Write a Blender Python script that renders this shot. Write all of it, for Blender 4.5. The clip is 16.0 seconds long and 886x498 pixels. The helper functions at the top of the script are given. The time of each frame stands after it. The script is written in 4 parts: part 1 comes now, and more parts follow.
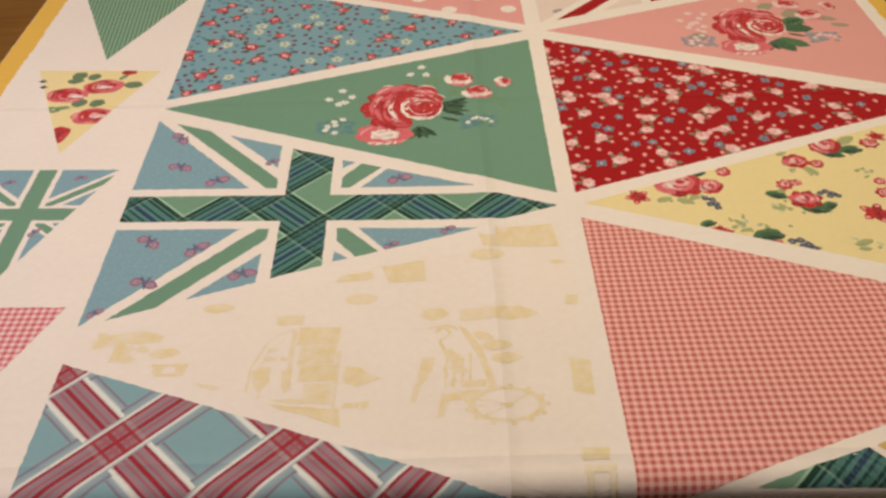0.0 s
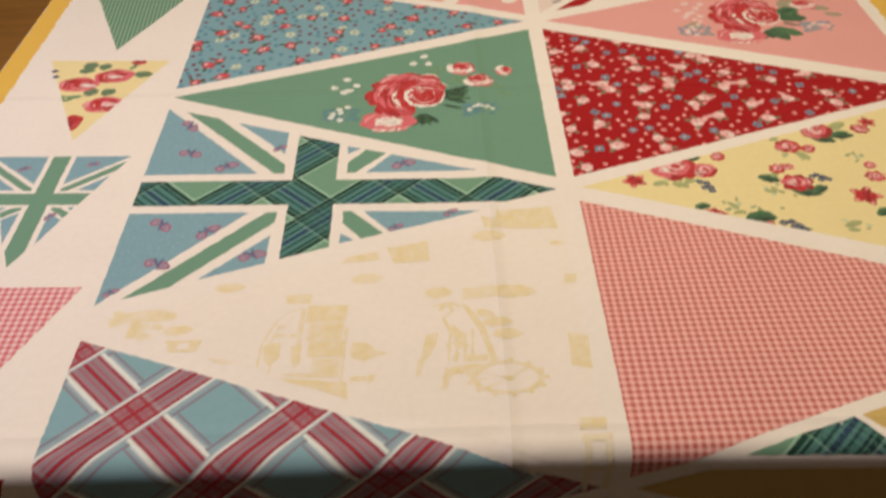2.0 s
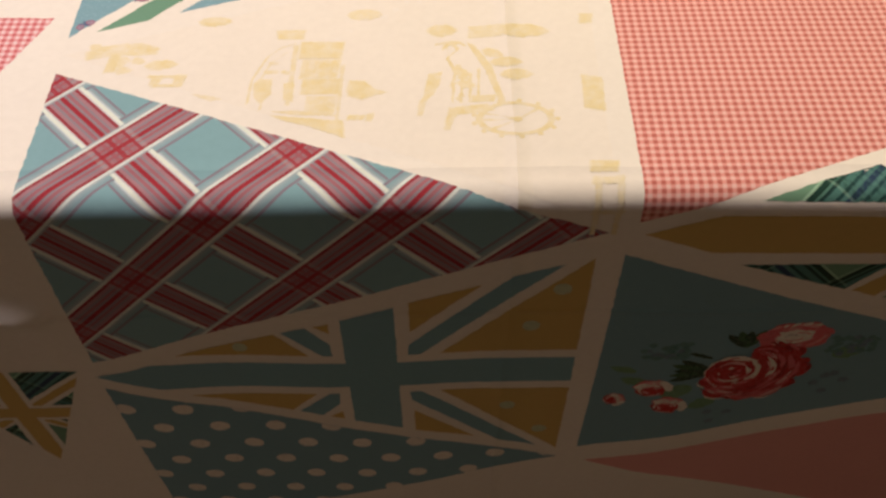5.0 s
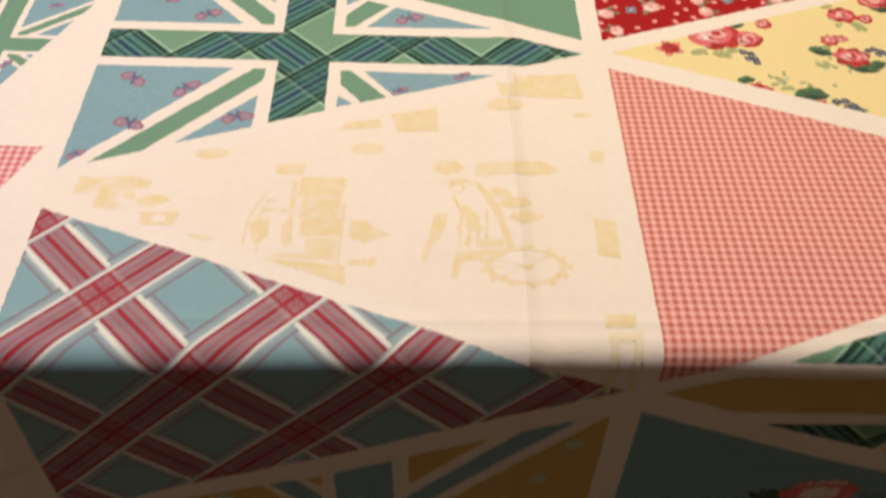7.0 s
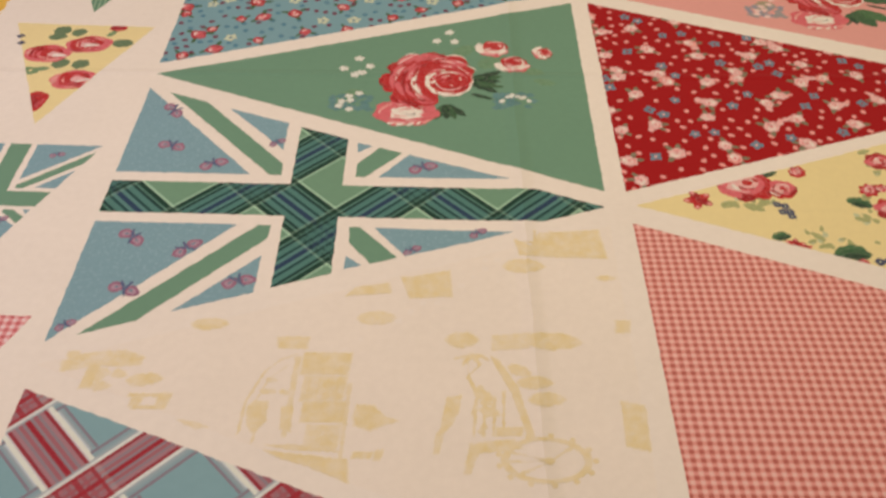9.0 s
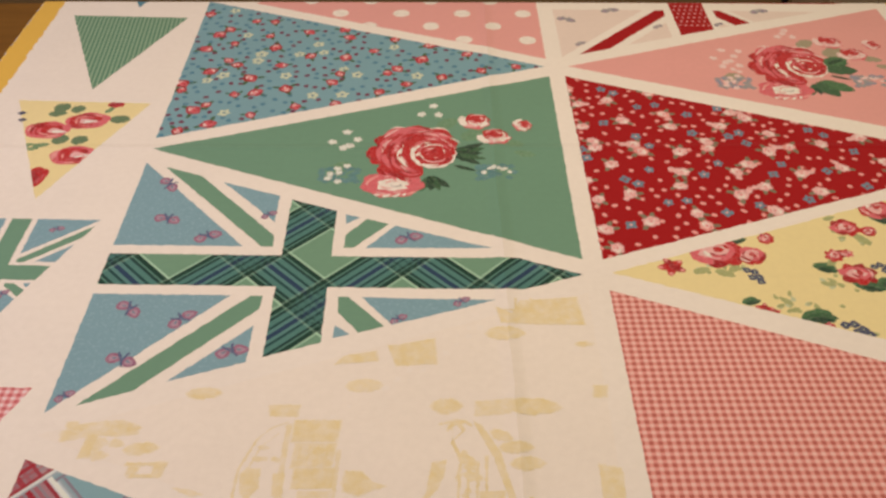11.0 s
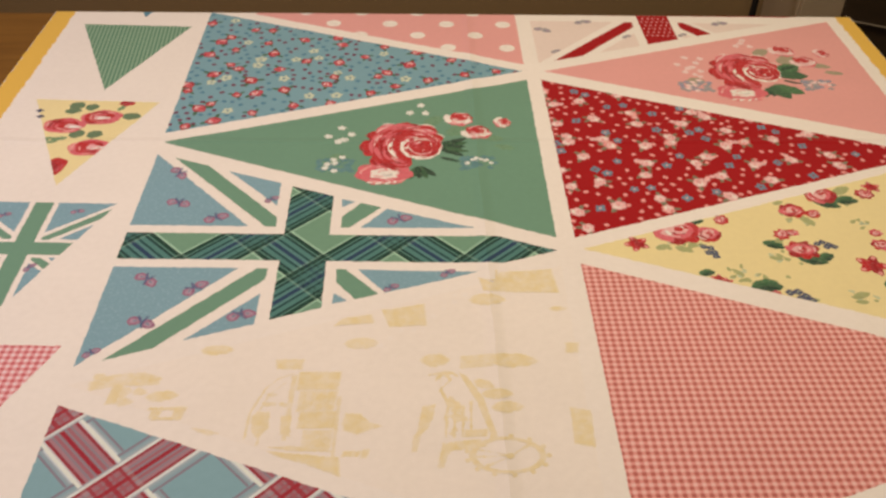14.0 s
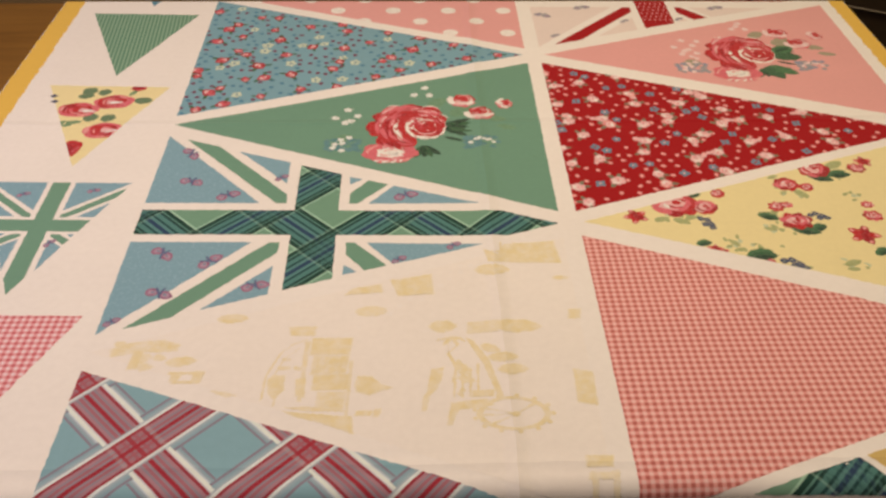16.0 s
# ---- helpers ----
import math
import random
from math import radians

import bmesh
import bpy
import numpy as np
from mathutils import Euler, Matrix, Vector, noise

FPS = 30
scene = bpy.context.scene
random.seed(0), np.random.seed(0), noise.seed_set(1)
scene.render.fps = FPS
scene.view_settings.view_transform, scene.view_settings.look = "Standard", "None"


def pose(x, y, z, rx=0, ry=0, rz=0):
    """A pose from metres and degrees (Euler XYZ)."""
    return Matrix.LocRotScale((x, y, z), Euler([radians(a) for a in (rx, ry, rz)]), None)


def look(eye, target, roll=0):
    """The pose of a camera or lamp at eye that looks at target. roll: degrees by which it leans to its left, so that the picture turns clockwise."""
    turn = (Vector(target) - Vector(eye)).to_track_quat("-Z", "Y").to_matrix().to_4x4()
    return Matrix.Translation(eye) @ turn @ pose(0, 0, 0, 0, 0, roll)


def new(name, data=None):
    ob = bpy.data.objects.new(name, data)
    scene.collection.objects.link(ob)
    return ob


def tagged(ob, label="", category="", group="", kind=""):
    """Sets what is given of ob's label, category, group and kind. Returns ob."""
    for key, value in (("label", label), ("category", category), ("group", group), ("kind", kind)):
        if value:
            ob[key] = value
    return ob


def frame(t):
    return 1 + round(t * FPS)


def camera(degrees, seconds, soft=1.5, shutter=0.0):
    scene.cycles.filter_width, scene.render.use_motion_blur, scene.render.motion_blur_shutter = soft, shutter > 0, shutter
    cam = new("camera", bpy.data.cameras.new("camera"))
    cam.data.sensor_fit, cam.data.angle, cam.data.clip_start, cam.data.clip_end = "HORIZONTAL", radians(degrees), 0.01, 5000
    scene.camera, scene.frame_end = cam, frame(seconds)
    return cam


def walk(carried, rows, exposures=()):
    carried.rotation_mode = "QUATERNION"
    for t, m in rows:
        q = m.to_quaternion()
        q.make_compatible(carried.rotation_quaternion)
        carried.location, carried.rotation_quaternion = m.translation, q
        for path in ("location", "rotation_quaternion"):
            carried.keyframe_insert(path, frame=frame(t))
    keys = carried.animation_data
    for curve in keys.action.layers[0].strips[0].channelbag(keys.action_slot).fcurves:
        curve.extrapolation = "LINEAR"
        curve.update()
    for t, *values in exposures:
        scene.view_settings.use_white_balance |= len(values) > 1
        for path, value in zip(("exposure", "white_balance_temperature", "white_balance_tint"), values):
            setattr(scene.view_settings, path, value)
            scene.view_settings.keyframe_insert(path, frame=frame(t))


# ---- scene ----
cam = camera(51.7, 16.0, soft=2.6, shutter=0.9)
PATH = [
    (0, (0.007, -0.039, 1.33), (0.008, 1.499, 0.052), -1.3),
    (0.5, (0.007, -0.033, 1.327), (0.016, 1.511, 0.056), -1.2),
    (1, (0.007, -0.048, 1.336), (0.014, 1.521, 0.095), -1.2),
    (1.5, (0.004, -0.061, 1.337), (0.015, 1.509, 0.099), -1.0),
    (2, (0.005, -0.071, 1.34), (0.003, 1.459, 0.053), -1.5),
    (2.5, (0.004, -0.09, 1.343), (-0.01, 1.414, 0.024), -1.9),
    (3, (0.001, -0.094, 1.32), (0.011, 1.384, -0.028), -0.7),
    (3.5, (-0.005, -0.091, 1.305), (-0.001, 1.334, -0.099), -0.5),
    (4, (0.003, -0.092, 1.292), (-0.004, 1.268, -0.175), -0.9),
    (4.2, (0.002, -0.084, 1.281), (0.006, 1.229, -0.227), -0.7),
    (5.2, (-0.005, -0.068, 1.272), (-0.002, 1.137, -0.324), -0.2),
    (6.3, (-0.014, -0.037, 1.281), (0.0, 1.226, -0.27), 0.6),
    (6.5, (-0.014, -0.029, 1.279), (0.004, 1.256, -0.254), 0.9),
    (7, (-0.017, 0.003, 1.277), (0.014, 1.336, -0.214), 1.5),
    (7.5, (-0.013, 0.044, 1.278), (0.017, 1.387, -0.204), 1.0),
    (8, (-0.01, 0.073, 1.279), (0.003, 1.465, -0.157), 0.4),
    (8.5, (-0.013, 0.083, 1.286), (-0.013, 1.519, -0.106), 0.2),
    (9, (-0.011, 0.097, 1.292), (-0.028, 1.549, -0.083), 0.1),
    (9.5, (-0.009, 0.103, 1.302), (-0.013, 1.578, -0.05), 0.4),
    (12, (-0.002, 0.047, 1.336), (0.003, 1.596, 0.07), -0.3),
    (12.5, (-0.001, 0.028, 1.339), (0.01, 1.583, 0.081), -0.3),
    (13, (-0.004, 0.011, 1.343), (0.015, 1.57, 0.091), -0.1),
    (13.5, (-0.008, -0.004, 1.345), (0.024, 1.554, 0.092), 0.5),
    (14, (-0.012, -0.023, 1.348), (0.031, 1.542, 0.104), 0.9),
    (14.5, (-0.013, -0.039, 1.349), (0.027, 1.527, 0.106), 0.6),
    (15, (-0.014, -0.054, 1.351), (0.023, 1.512, 0.108), 0.3),
    (15.5, (-0.019, -0.063, 1.35), (0.021, 1.504, 0.108), 0.4),
    (16, (-0.019, -0.065, 1.347), (0.024, 1.498, 0.101), 0.4),
]
EXPOSURES = [(0.0, 0.03, 6440, 9), (1.0, 0.03, 6440, 9), (2.0, 0.10, 6350, 7.5), (2.5, 0.15, 6350, 7.5), (3.5, 0.36, 6340, 7), (4.2, 0.40, 6340, 7), (6.3, 0.40, 6400, 8), (7.0, 0.37, 6430, 8.5), (7.5, 0.25, 6440, 9), (8.0, 0.10, 6480, 9.5),
             (9.0, -0.08, 6500, 10), (12.0, 0.0, 6510, 10.5), (16.0, 0.05, 6510, 10.5)]
walk(cam, [(t, look(eye, target, roll)) for t, eye, target, roll in PATH], EXPOSURES)

# ---- world and lamp ----
world = bpy.data.worlds.new("world")
world.use_nodes = True
world.node_tree.nodes["Background"].inputs[0].default_value = (1.0, 0.75, 0.5, 1)
world.node_tree.nodes["Background"].inputs[1].default_value = 0.013
scene.world = world

# Two unseen sources, added overhead: warm on the right, cooler on the left.
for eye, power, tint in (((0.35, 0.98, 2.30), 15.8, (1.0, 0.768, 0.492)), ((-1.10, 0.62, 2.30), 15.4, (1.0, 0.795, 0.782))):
    lamp = bpy.data.lights.new("overhead_light", "AREA")
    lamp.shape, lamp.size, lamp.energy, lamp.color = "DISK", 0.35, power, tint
    new("overhead_light", lamp).matrix_world = look(eye, (eye[0], eye[1], 0))

# ---- sizes ----
TOP = 0.75            # upper face of the cloth
Y_FRONT, R_FRONT, FLARE = 0.369, 0.018, 0.008
Y_FAR, R_FAR, SKEW_FAR = 1.328, 0.016, 0.008   # the far edge lies a little askew
U_LEFT, U_RIGHT = -0.578, 0.655
S_HEM, S_END = -0.300, 1.62
S_ARC = Y_FRONT + R_FRONT - R_FRONT * math.pi / 2      # where the sheet begins to hang


def ridge(d, w):
    return math.exp(-(d / w) ** 2)


def relief(u, s):
    """Height of the cloth over its flat shape: folds from the packet, soft waves."""
    h = 0.0
    # small drag wrinkles on the plain flag
    h += 0.0010 * ridge((u + 0.05) * 0.62 - (s - 0.59) * 0.78, 0.016) * ridge(u + 0.01, 0.09)
    h += 0.0007 * ridge((u + 0.12) * 0.80 + (s - 0.55) * 0.60, 0.020) * ridge(u + 0.10, 0.07)
    h += 0.0009 * ridge((u - 0.02) * 0.35 - (s - 0.66) * 0.94, 0.014) * ridge(u + 0.04, 0.08)
    flat = max(0.0, min(1.0, (s - 0.40) * 12)) * max(0.0, min(1.0, (1.27 - s) * 20))
    h += flat * (0.0005 * noise.noise((u * 5.0, s * 5.0, 3.1)) + 0.00010 * noise.noise((u * 16.0, s * 13.0, 5.4)))
    # soft standing folds from the packet
    h += flat * (0.0014 * ridge(u - 0.053, 0.016) + 0.0008 * ridge(u - 0.405, 0.014) * ridge(s - 0.62, 0.16) + 0.0007 * ridge(s - 0.943, 0.014))
    hang = max(0.0, min(1.0, (0.32 - s) * 7))
    lip = s - 0.226 - 0.022 * max(0.0, min(1.0, (-0.31 - u) * 12))
    puff = max(0.0, min(1.0, (-0.334 - u) * 30))
    h += hang * (0.0006 * ridge(lip, 0.006) + 0.025 * puff * puff * (3 - 2 * puff) * ridge(lip, 0.018 if lip > 0 else 0.016))
    h += hang * (0.0045 * noise.noise((u * 6.5, s * 1.6, 9.2)) + 0.0016 * noise.noise((u * 15, s * 6, 1.7)))
    return h


def front(u):
    """The near edge lies a little further back along most of the table."""
    k = max(0.0, min(1.0, (u + 0.20) / 0.28))
    return 0.0052 * k * k * (3 - 2 * k) - 0.004 * max(0.0, min(1.0, (u - 0.16) / 0.2))


def cloth(u, s, lift=0.0):
    """From the cloth's own plane (metres across, metres along) to the place where it lies or hangs."""
    h = relief(u, s) + lift * (3.0 if s < 0.40 else 1.0)      # a little more where the sheet bends
    near = Y_FRONT + front(u)
    if s >= near + R_FRONT:
        edge = Y_FAR - SKEW_FAR * u
        far = s - (edge - R_FAR)
        if far <= 0:
            return (u, s, TOP + h)
        a = far / R_FAR
        if a < math.pi / 2:
            return (u, edge - R_FAR + (R_FAR + h) * math.sin(a), TOP - R_FAR + (R_FAR + h) * math.cos(a))
        return (u, edge + h, TOP - R_FAR - (far - R_FAR * math.pi / 2))
    a = (near + R_FRONT - s) / R_FRONT
    if a < math.pi / 2:
        return (u, near + R_FRONT - (R_FRONT + h) * math.sin(a), TOP - R_FRONT + (R_FRONT + h) * math.cos(a))
    d = S_ARC + front(u) - s
    return (u, near - h - FLARE * math.tanh(d / 0.15) * min(1.0, d / 0.02), TOP - R_FRONT - d)


# ---- materials ----
def lin(c):
    c /= 255
    return c / 12.92 if c < 0.04045 else ((c + 0.055) / 1.055) ** 2.4


def dye(r, g, b):
    """Reflectance of a dye from its shade beside the white cotton (236, 212, 190) under the warm lamp."""
    white = (236, 212, 190)
    return tuple(min(0.86, 0.80 * lin(c) / lin(w)) for c, w in zip((r, g, b), white)) + (1,)


class Nodes:
    def __init__(self, name):
        self.mat = bpy.data.materials.new(name)
        self.mat.use_nodes = True
        self.tree = self.mat.node_tree
        self.bsdf = self.tree.nodes["Principled BSDF"]

    def add(self, kind, **props):
        n = self.tree.nodes.new(kind)
        for k, v in props.items():
            setattr(n, k, v)
        return n

    def put(self, socket, value):
        if hasattr(value, "is_linked"):
            self.tree.links.new(value, socket)
        else:
            socket.default_value = value

    def math(self, op, a, b=0.0, c=0.0):
        n = self.add("ShaderNodeMath", operation=op)
        for i, v in enumerate((a, b, c)):
            self.put(n.inputs[i], v)
        return n.outputs[0]

    def mix(self, fac, a, b, blend="MIX"):
        n = self.add("ShaderNodeMix", data_type="RGBA", blend_type=blend)
        self.put(n.inputs[0], fac), self.put(n.inputs[6], a), self.put(n.inputs[7], b)
        return n.outputs[2]

    def uv(self):
        n = self.add("ShaderNodeUVMap", uv_map="UVMap")
        sep = self.add("ShaderNodeSeparateXYZ")
        self.tree.links.new(n.outputs[0], sep.inputs[0])
        return n.outputs[0], sep.outputs[0], sep.outputs[1]

    def noise(self, vector, scale, detail=3.0, rough=0.55):
        n = self.add("ShaderNodeTexNoise")
        self.put(n.inputs["Vector"], vector)
        n.inputs["Scale"].default_value, n.inputs["Detail"].default_value, n.inputs["Roughness"].default_value = scale, detail, rough
        return n.outputs[0]

    def ramp(self, fac, stops, mode="CONSTANT"):
        n = self.add("ShaderNodeValToRGB")
        self.put(n.inputs[0], fac)
        r = n.color_ramp
        r.interpolation = mode
        while len(r.elements) < len(stops):
            r.elements.new(0.5)
        for e, (p, c) in zip(r.elements, stops):
            e.position, e.color = p, c
        return n.outputs[0]

    def bump(self, height, strength, distance):
        n = self.add("ShaderNodeBump")
        n.inputs["Strength"].default_value, n.inputs["Distance"].default_value = strength, distance
        self.put(n.inputs["Height"], height)
        self.tree.links.new(n.outputs[0], self.bsdf.inputs["Normal"])


def cotton(n, colour, uv):
    """Woven cotton: ink a little uneven in the thread, soft creases, no gloss."""
    vec, u, s = uv
    thread_u = n.math("SINE", n.math("MULTIPLY", u, 2 * math.pi / 0.0011))
    thread_s = n.math("SINE", n.math("MULTIPLY", s, 2 * math.pi / 0.0011))
    weave = n.math("MULTIPLY", thread_u, thread_s)
    fine = n.noise(vec, 900, 2)
    slub = n.noise(vec, 140, 3)
    broad = n.noise(vec, 9, 3)
    shade = n.math("ADD", n.math("MULTIPLY", fine, 0.10), n.math("MULTIPLY", slub, 0.10))
    shade = n.math("ADD", shade, n.math("MULTIPLY", broad, 0.08))
    shade = n.math("ADD", shade, 0.86)
    comb = n.add("ShaderNodeCombineColor")
    for i in range(3):
        n.put(comb.inputs[i], shade)
    n.put(n.bsdf.inputs["Base Color"], n.mix(1.0, colour, comb.outputs[0], "MULTIPLY"))
    n.bsdf.inputs["Roughness"].default_value = 0.88
    n.bsdf.inputs["Specular IOR Level"].default_value = 0.25
    n.bsdf.inputs["Sheen Weight"].default_value = 0.08
    crease = n.noise(vec, 26, 4, 0.5)
    height = n.math("ADD", n.math("MULTIPLY", crease, 1.0), n.math("MULTIPLY", weave, 0.03))
    # sharp folds from the packet
    def fold(c, c0, width, wander):
        d = n.math("ABSOLUTE", n.math("SUBTRACT", n.math("ADD", c, n.math("MULTIPLY", broad, wander)), c0 + wander * 0.5))
        return n.math("POWER", n.math("MAXIMUM", n.math("SUBTRACT", 1.0, n.math("DIVIDE", d, width)), 0.0), 2.0)
    folds = n.math("ADD", fold(u, 0.055, 0.013, 0.012), n.math("MULTIPLY", fold(s, 0.943, 0.009, 0.010), 0.6))
    folds = n.math("ADD", folds, fold(s, 0.234, 0.006, 0.008))
    folds = n.math("ADD", folds, n.math("MULTIPLY", fold(s, 0.405, 0.012, 0.006), 0.5))
    height = n.math("ADD", height, n.math("MULTIPLY", folds, 5.0))
    height = n.math("ADD", height, n.math("MULTIPLY", n.noise(vec, 8, 3, 0.45), 3.0))
    n.bump(n.math("ADD", height, n.math("MULTIPLY", slub, 0.12)), 0.24, 0.004)
    return n.mat


def plain(name, rgb, fleck=None):
    n = Nodes(name)
    uv = n.uv()
    colour = dye(*rgb)
    if fleck:
        spots = n.ramp(n.noise(uv[0], 340, 1), [(0, (0, 0, 0, 1)), (0.60, (1, 1, 1, 1))])
        colour = n.mix(n.math("MULTIPLY", spots, 0.26), colour, dye(*fleck))
    return cotton(n, colour, uv)


def ink(name, rgb, worn=0.15):
    """Printing ink that let the cotton show through a little, darker where it pooled."""
    n = Nodes(name)
    uv = n.uv()
    thin = n.ramp(n.noise(uv[0], 330, 3, 0.6), [(0.45, (0, 0, 0, 1)), (0.75, (1, 1, 1, 1))], "LINEAR")
    pool = n.ramp(n.noise(uv[0], 170, 2, 0.5), [(0.50, (0, 0, 0, 1)), (0.70, (1, 1, 1, 1))], "LINEAR")
    base = dye(*rgb)
    dark = tuple(c * 0.72 for c in base[:3]) + (1,)
    colour = n.mix(n.math("MULTIPLY", pool, 0.5), base, dark)
    return cotton(n, n.mix(n.math("MULTIPLY", thin, worn), colour, dye(236, 212, 190)), uv)


def gingham(name, pitch_u, pitch_s, light, mid, dark, u0=0.0, s0=0.0):
    n = Nodes(name)
    uv = n.uv()
    def stripe(c, c0, pitch):
        f = n.math("FRACT", n.math("DIVIDE", n.math("ADD", c, c0 + 10 * pitch * 100), pitch))
        tri = n.math("ABSOLUTE", n.math("SUBTRACT", f, 0.5))
        return n.ramp(tri, [(0.0, (1, 1, 1, 1)), (0.22, (1, 1, 1, 1)), (0.29, (0, 0, 0, 1))], "LINEAR")
    a, b = stripe(uv[1], u0, pitch_u), stripe(uv[2], s0, pitch_s)
    total = n.math("MULTIPLY", n.math("ADD", a, b), 0.5)
    colour = n.ramp(total, [(0.0, dye(*light)), (0.5, dye(*mid)), (1.0, dye(*dark))], "LINEAR")
    return cotton(n, colour, uv)


def plaid(name, period, p0, q0, half, ground, cross=0.5, line=None, fringe=None, half_q=None):
    """Diagonal check. half: stops from the ground's middle (0) to the band's middle (0.5); ground ends where the band begins."""
    n = Nodes(name)
    uv = n.uv()
    stops = [(p, dye(*c)) for p, c in half]
    stops_q = [(p, dye(*c)) for p, c in half_q or half]
    def fold(c, c0):
        f = n.math("FRACT", n.math("ADD", n.math("DIVIDE", n.math("SUBTRACT", c, c0), period), 100.5))
        return n.math("ABSOLUTE", n.math("SUBTRACT", f, 0.5))
    r = 1 / math.sqrt(2)
    p = fold(n.math("MULTIPLY", n.math("ADD", uv[1], uv[2]), r), p0)
    q = fold(n.math("MULTIPLY", n.math("SUBTRACT", uv[1], uv[2]), r), q0)
    pa, qa = n.ramp(p, stops), n.ramp(q, stops_q)
    pb = n.math("GREATER_THAN", p, ground)
    qb = n.math("GREATER_THAN", q, ground)
    inner = 0.350 if fringe else ground
    both = n.math("MULTIPLY", n.math("GREATER_THAN", p, inner), n.math("GREATER_THAN", q, inner))
    if fringe:
        # the thin lines beside a band show on the ground but run under the other band
        qb = n.math("GREATER_THAN", q, n.math("ADD", fringe, n.math("MULTIPLY", pb, ground - fringe)))
    # where both bands lie over one another the threads share the surface
    twill = n.math("SINE", n.math("MULTIPLY", uv[1], 2 * math.pi / 0.0058))
    over = n.math("ADD", cross, n.math("MULTIPLY", twill, 0.0 if fringe else 0.22))
    fac = n.math("MULTIPLY", qb, n.math("SUBTRACT", 1.0, n.math("MULTIPLY", pb, over)))
    deep = n.math("MULTIPLY", both, 0.16)
    colour = n.mix(fac, pa, qa)
    if fringe:
        # crossing bands: the redder thread wins, and the double dye lies warmer
        colour = n.mix(n.math("MULTIPLY", both, 0.85), colour, n.mix(1.0, pa, qa, "DARKEN"))
        colour = n.mix(n.math("MULTIPLY", both, 0.26), colour, dye(184, 56, 60))
    else:
        colour = n.mix(deep, colour, n.mix(1.0, pa, qa, "MULTIPLY"))
    if line:
        lo, hi, rgb = line
        for c, band in ((p, qb), (q, pb)):
            on = n.math("MULTIPLY", n.math("GREATER_THAN", c, lo), n.math("LESS_THAN", c, hi))
            on = n.math("MULTIPLY", on, n.math("SUBTRACT", 0.70, n.math("MULTIPLY", band, 0.45)))
            colour = n.mix(on, colour, dye(*rgb))
    return cotton(n, colour, uv)


def diagonal(name, pitch, slope, a, b):
    n = Nodes(name)
    uv = n.uv()
    c = n.math("ADD", uv[1], n.math("MULTIPLY", uv[2], slope))
    f = n.math("FRACT", n.math("ADD", n.math("DIVIDE", c, pitch), 100.0))
    colour = n.ramp(f, [(0.0, dye(*a)), (0.42, dye(*a)), (0.55, dye(*b)), (0.9, dye(*b)), (1.0, dye(*a))], "LINEAR")
    return cotton(n, colour, uv)


def washed(name, rgb, over):
    """Pale ink printed unevenly over the cream ground."""
    n = Nodes(name)
    uv = n.uv()
    patch = n.ramp(n.noise(uv[0], 95, 4, 0.6), [(0.34, (0, 0, 0, 1)), (0.74, (1, 1, 1, 1))], "LINEAR")
    return cotton(n, n.mix(patch, dye(*rgb), dye(*over)), uv)


WHITE = plain("white_cotton", (243, 219, 197))
CREAM = plain("cream_cotton", (243, 218, 194))
GREEN = plain("sage_green_cotton", (115, 145, 115))
PINK = plain("rose_pink_cotton", (231, 156, 141))
RED = plain("cherry_red_cotton", (166, 18, 22))
YELLOW = plain("primrose_cotton", (240, 209, 146))
GOLD = plain("golden_border_cotton", (232, 176, 74))
BLUE = plain("duck_egg_blue_cotton", (132, 160, 160))
SKY = plain("flecked_sky_blue_cotton", (132, 157, 158), (172, 190, 186))
DITSY = plain("ditsy_blue_cotton", (127, 156, 156))
TEAL = plain("deep_teal_cotton", (92, 132, 140))
SLATE = plain("slate_blue_cotton", (128, 154, 156))
INK_STEM = ink("ink_faded_leaf", (128, 116, 88))
PALE = plain("pale_blush_cotton", (234, 202, 180))
OCHRE = plain("warm_yellow_cotton", (210, 168, 96))
INK_RED = ink("ink_red", (194, 37, 39))
INK_DEEP = ink("ink_crimson", (164, 26, 32))
INK_ROSE = ink("ink_rose", (222, 100, 102))
INK_BLUSH = ink("ink_blush", (238, 172, 160))
INK_CREAM = ink("ink_cream", (246, 222, 200))
INK_WHITE = ink("ink_cool_white", (232, 224, 202))
INK_TEAL = ink("ink_teal", (94, 130, 122))
INK_LEAF = ink("ink_leaf", (62, 94, 60))
INK_BLOSSOM = ink("ink_pale_blossom", (242, 196, 180))
INK_FERN = ink("ink_fern", (78, 112, 70))
INK_DARK = ink("ink_dark_leaf", (40, 66, 46))
INK_SAGE = ink("ink_sage", (120, 142, 96))
INK_BLUE = ink("ink_blue", (98, 134, 128))
INK_SLATE = ink("ink_slate", (122, 130, 138))
INK_NAVY = ink("ink_navy", (74, 76, 96))
INK_POND = ink("ink_pond_blue", (80, 124, 138))
INK_BERRY = ink("ink_berry", (182, 50, 62))
INK_OAT = ink("ink_oat", (206, 200, 164))
INK_PLUM = ink("ink_plum", (114, 50, 72))
INK_STEEL = ink("ink_steel_blue", (112, 128, 138))
INK_MOSS = ink("ink_moss", (104, 122, 84))
INK_DUSK = ink("ink_dusk", (92, 98, 122))
INK_CORAL = ink("ink_coral", (238, 150, 136))
INK_MAUVE = ink("ink_mauve", (158, 104, 120))
INK_PETAL = ink("ink_petal", (182, 140, 148))
INK_LEMON = ink("ink_lemon", (200, 194, 150))
INK_GREY = ink("ink_grey", (160, 146, 140))
INK_DUST = ink("ink_dusty_leaf", (166, 146, 114))
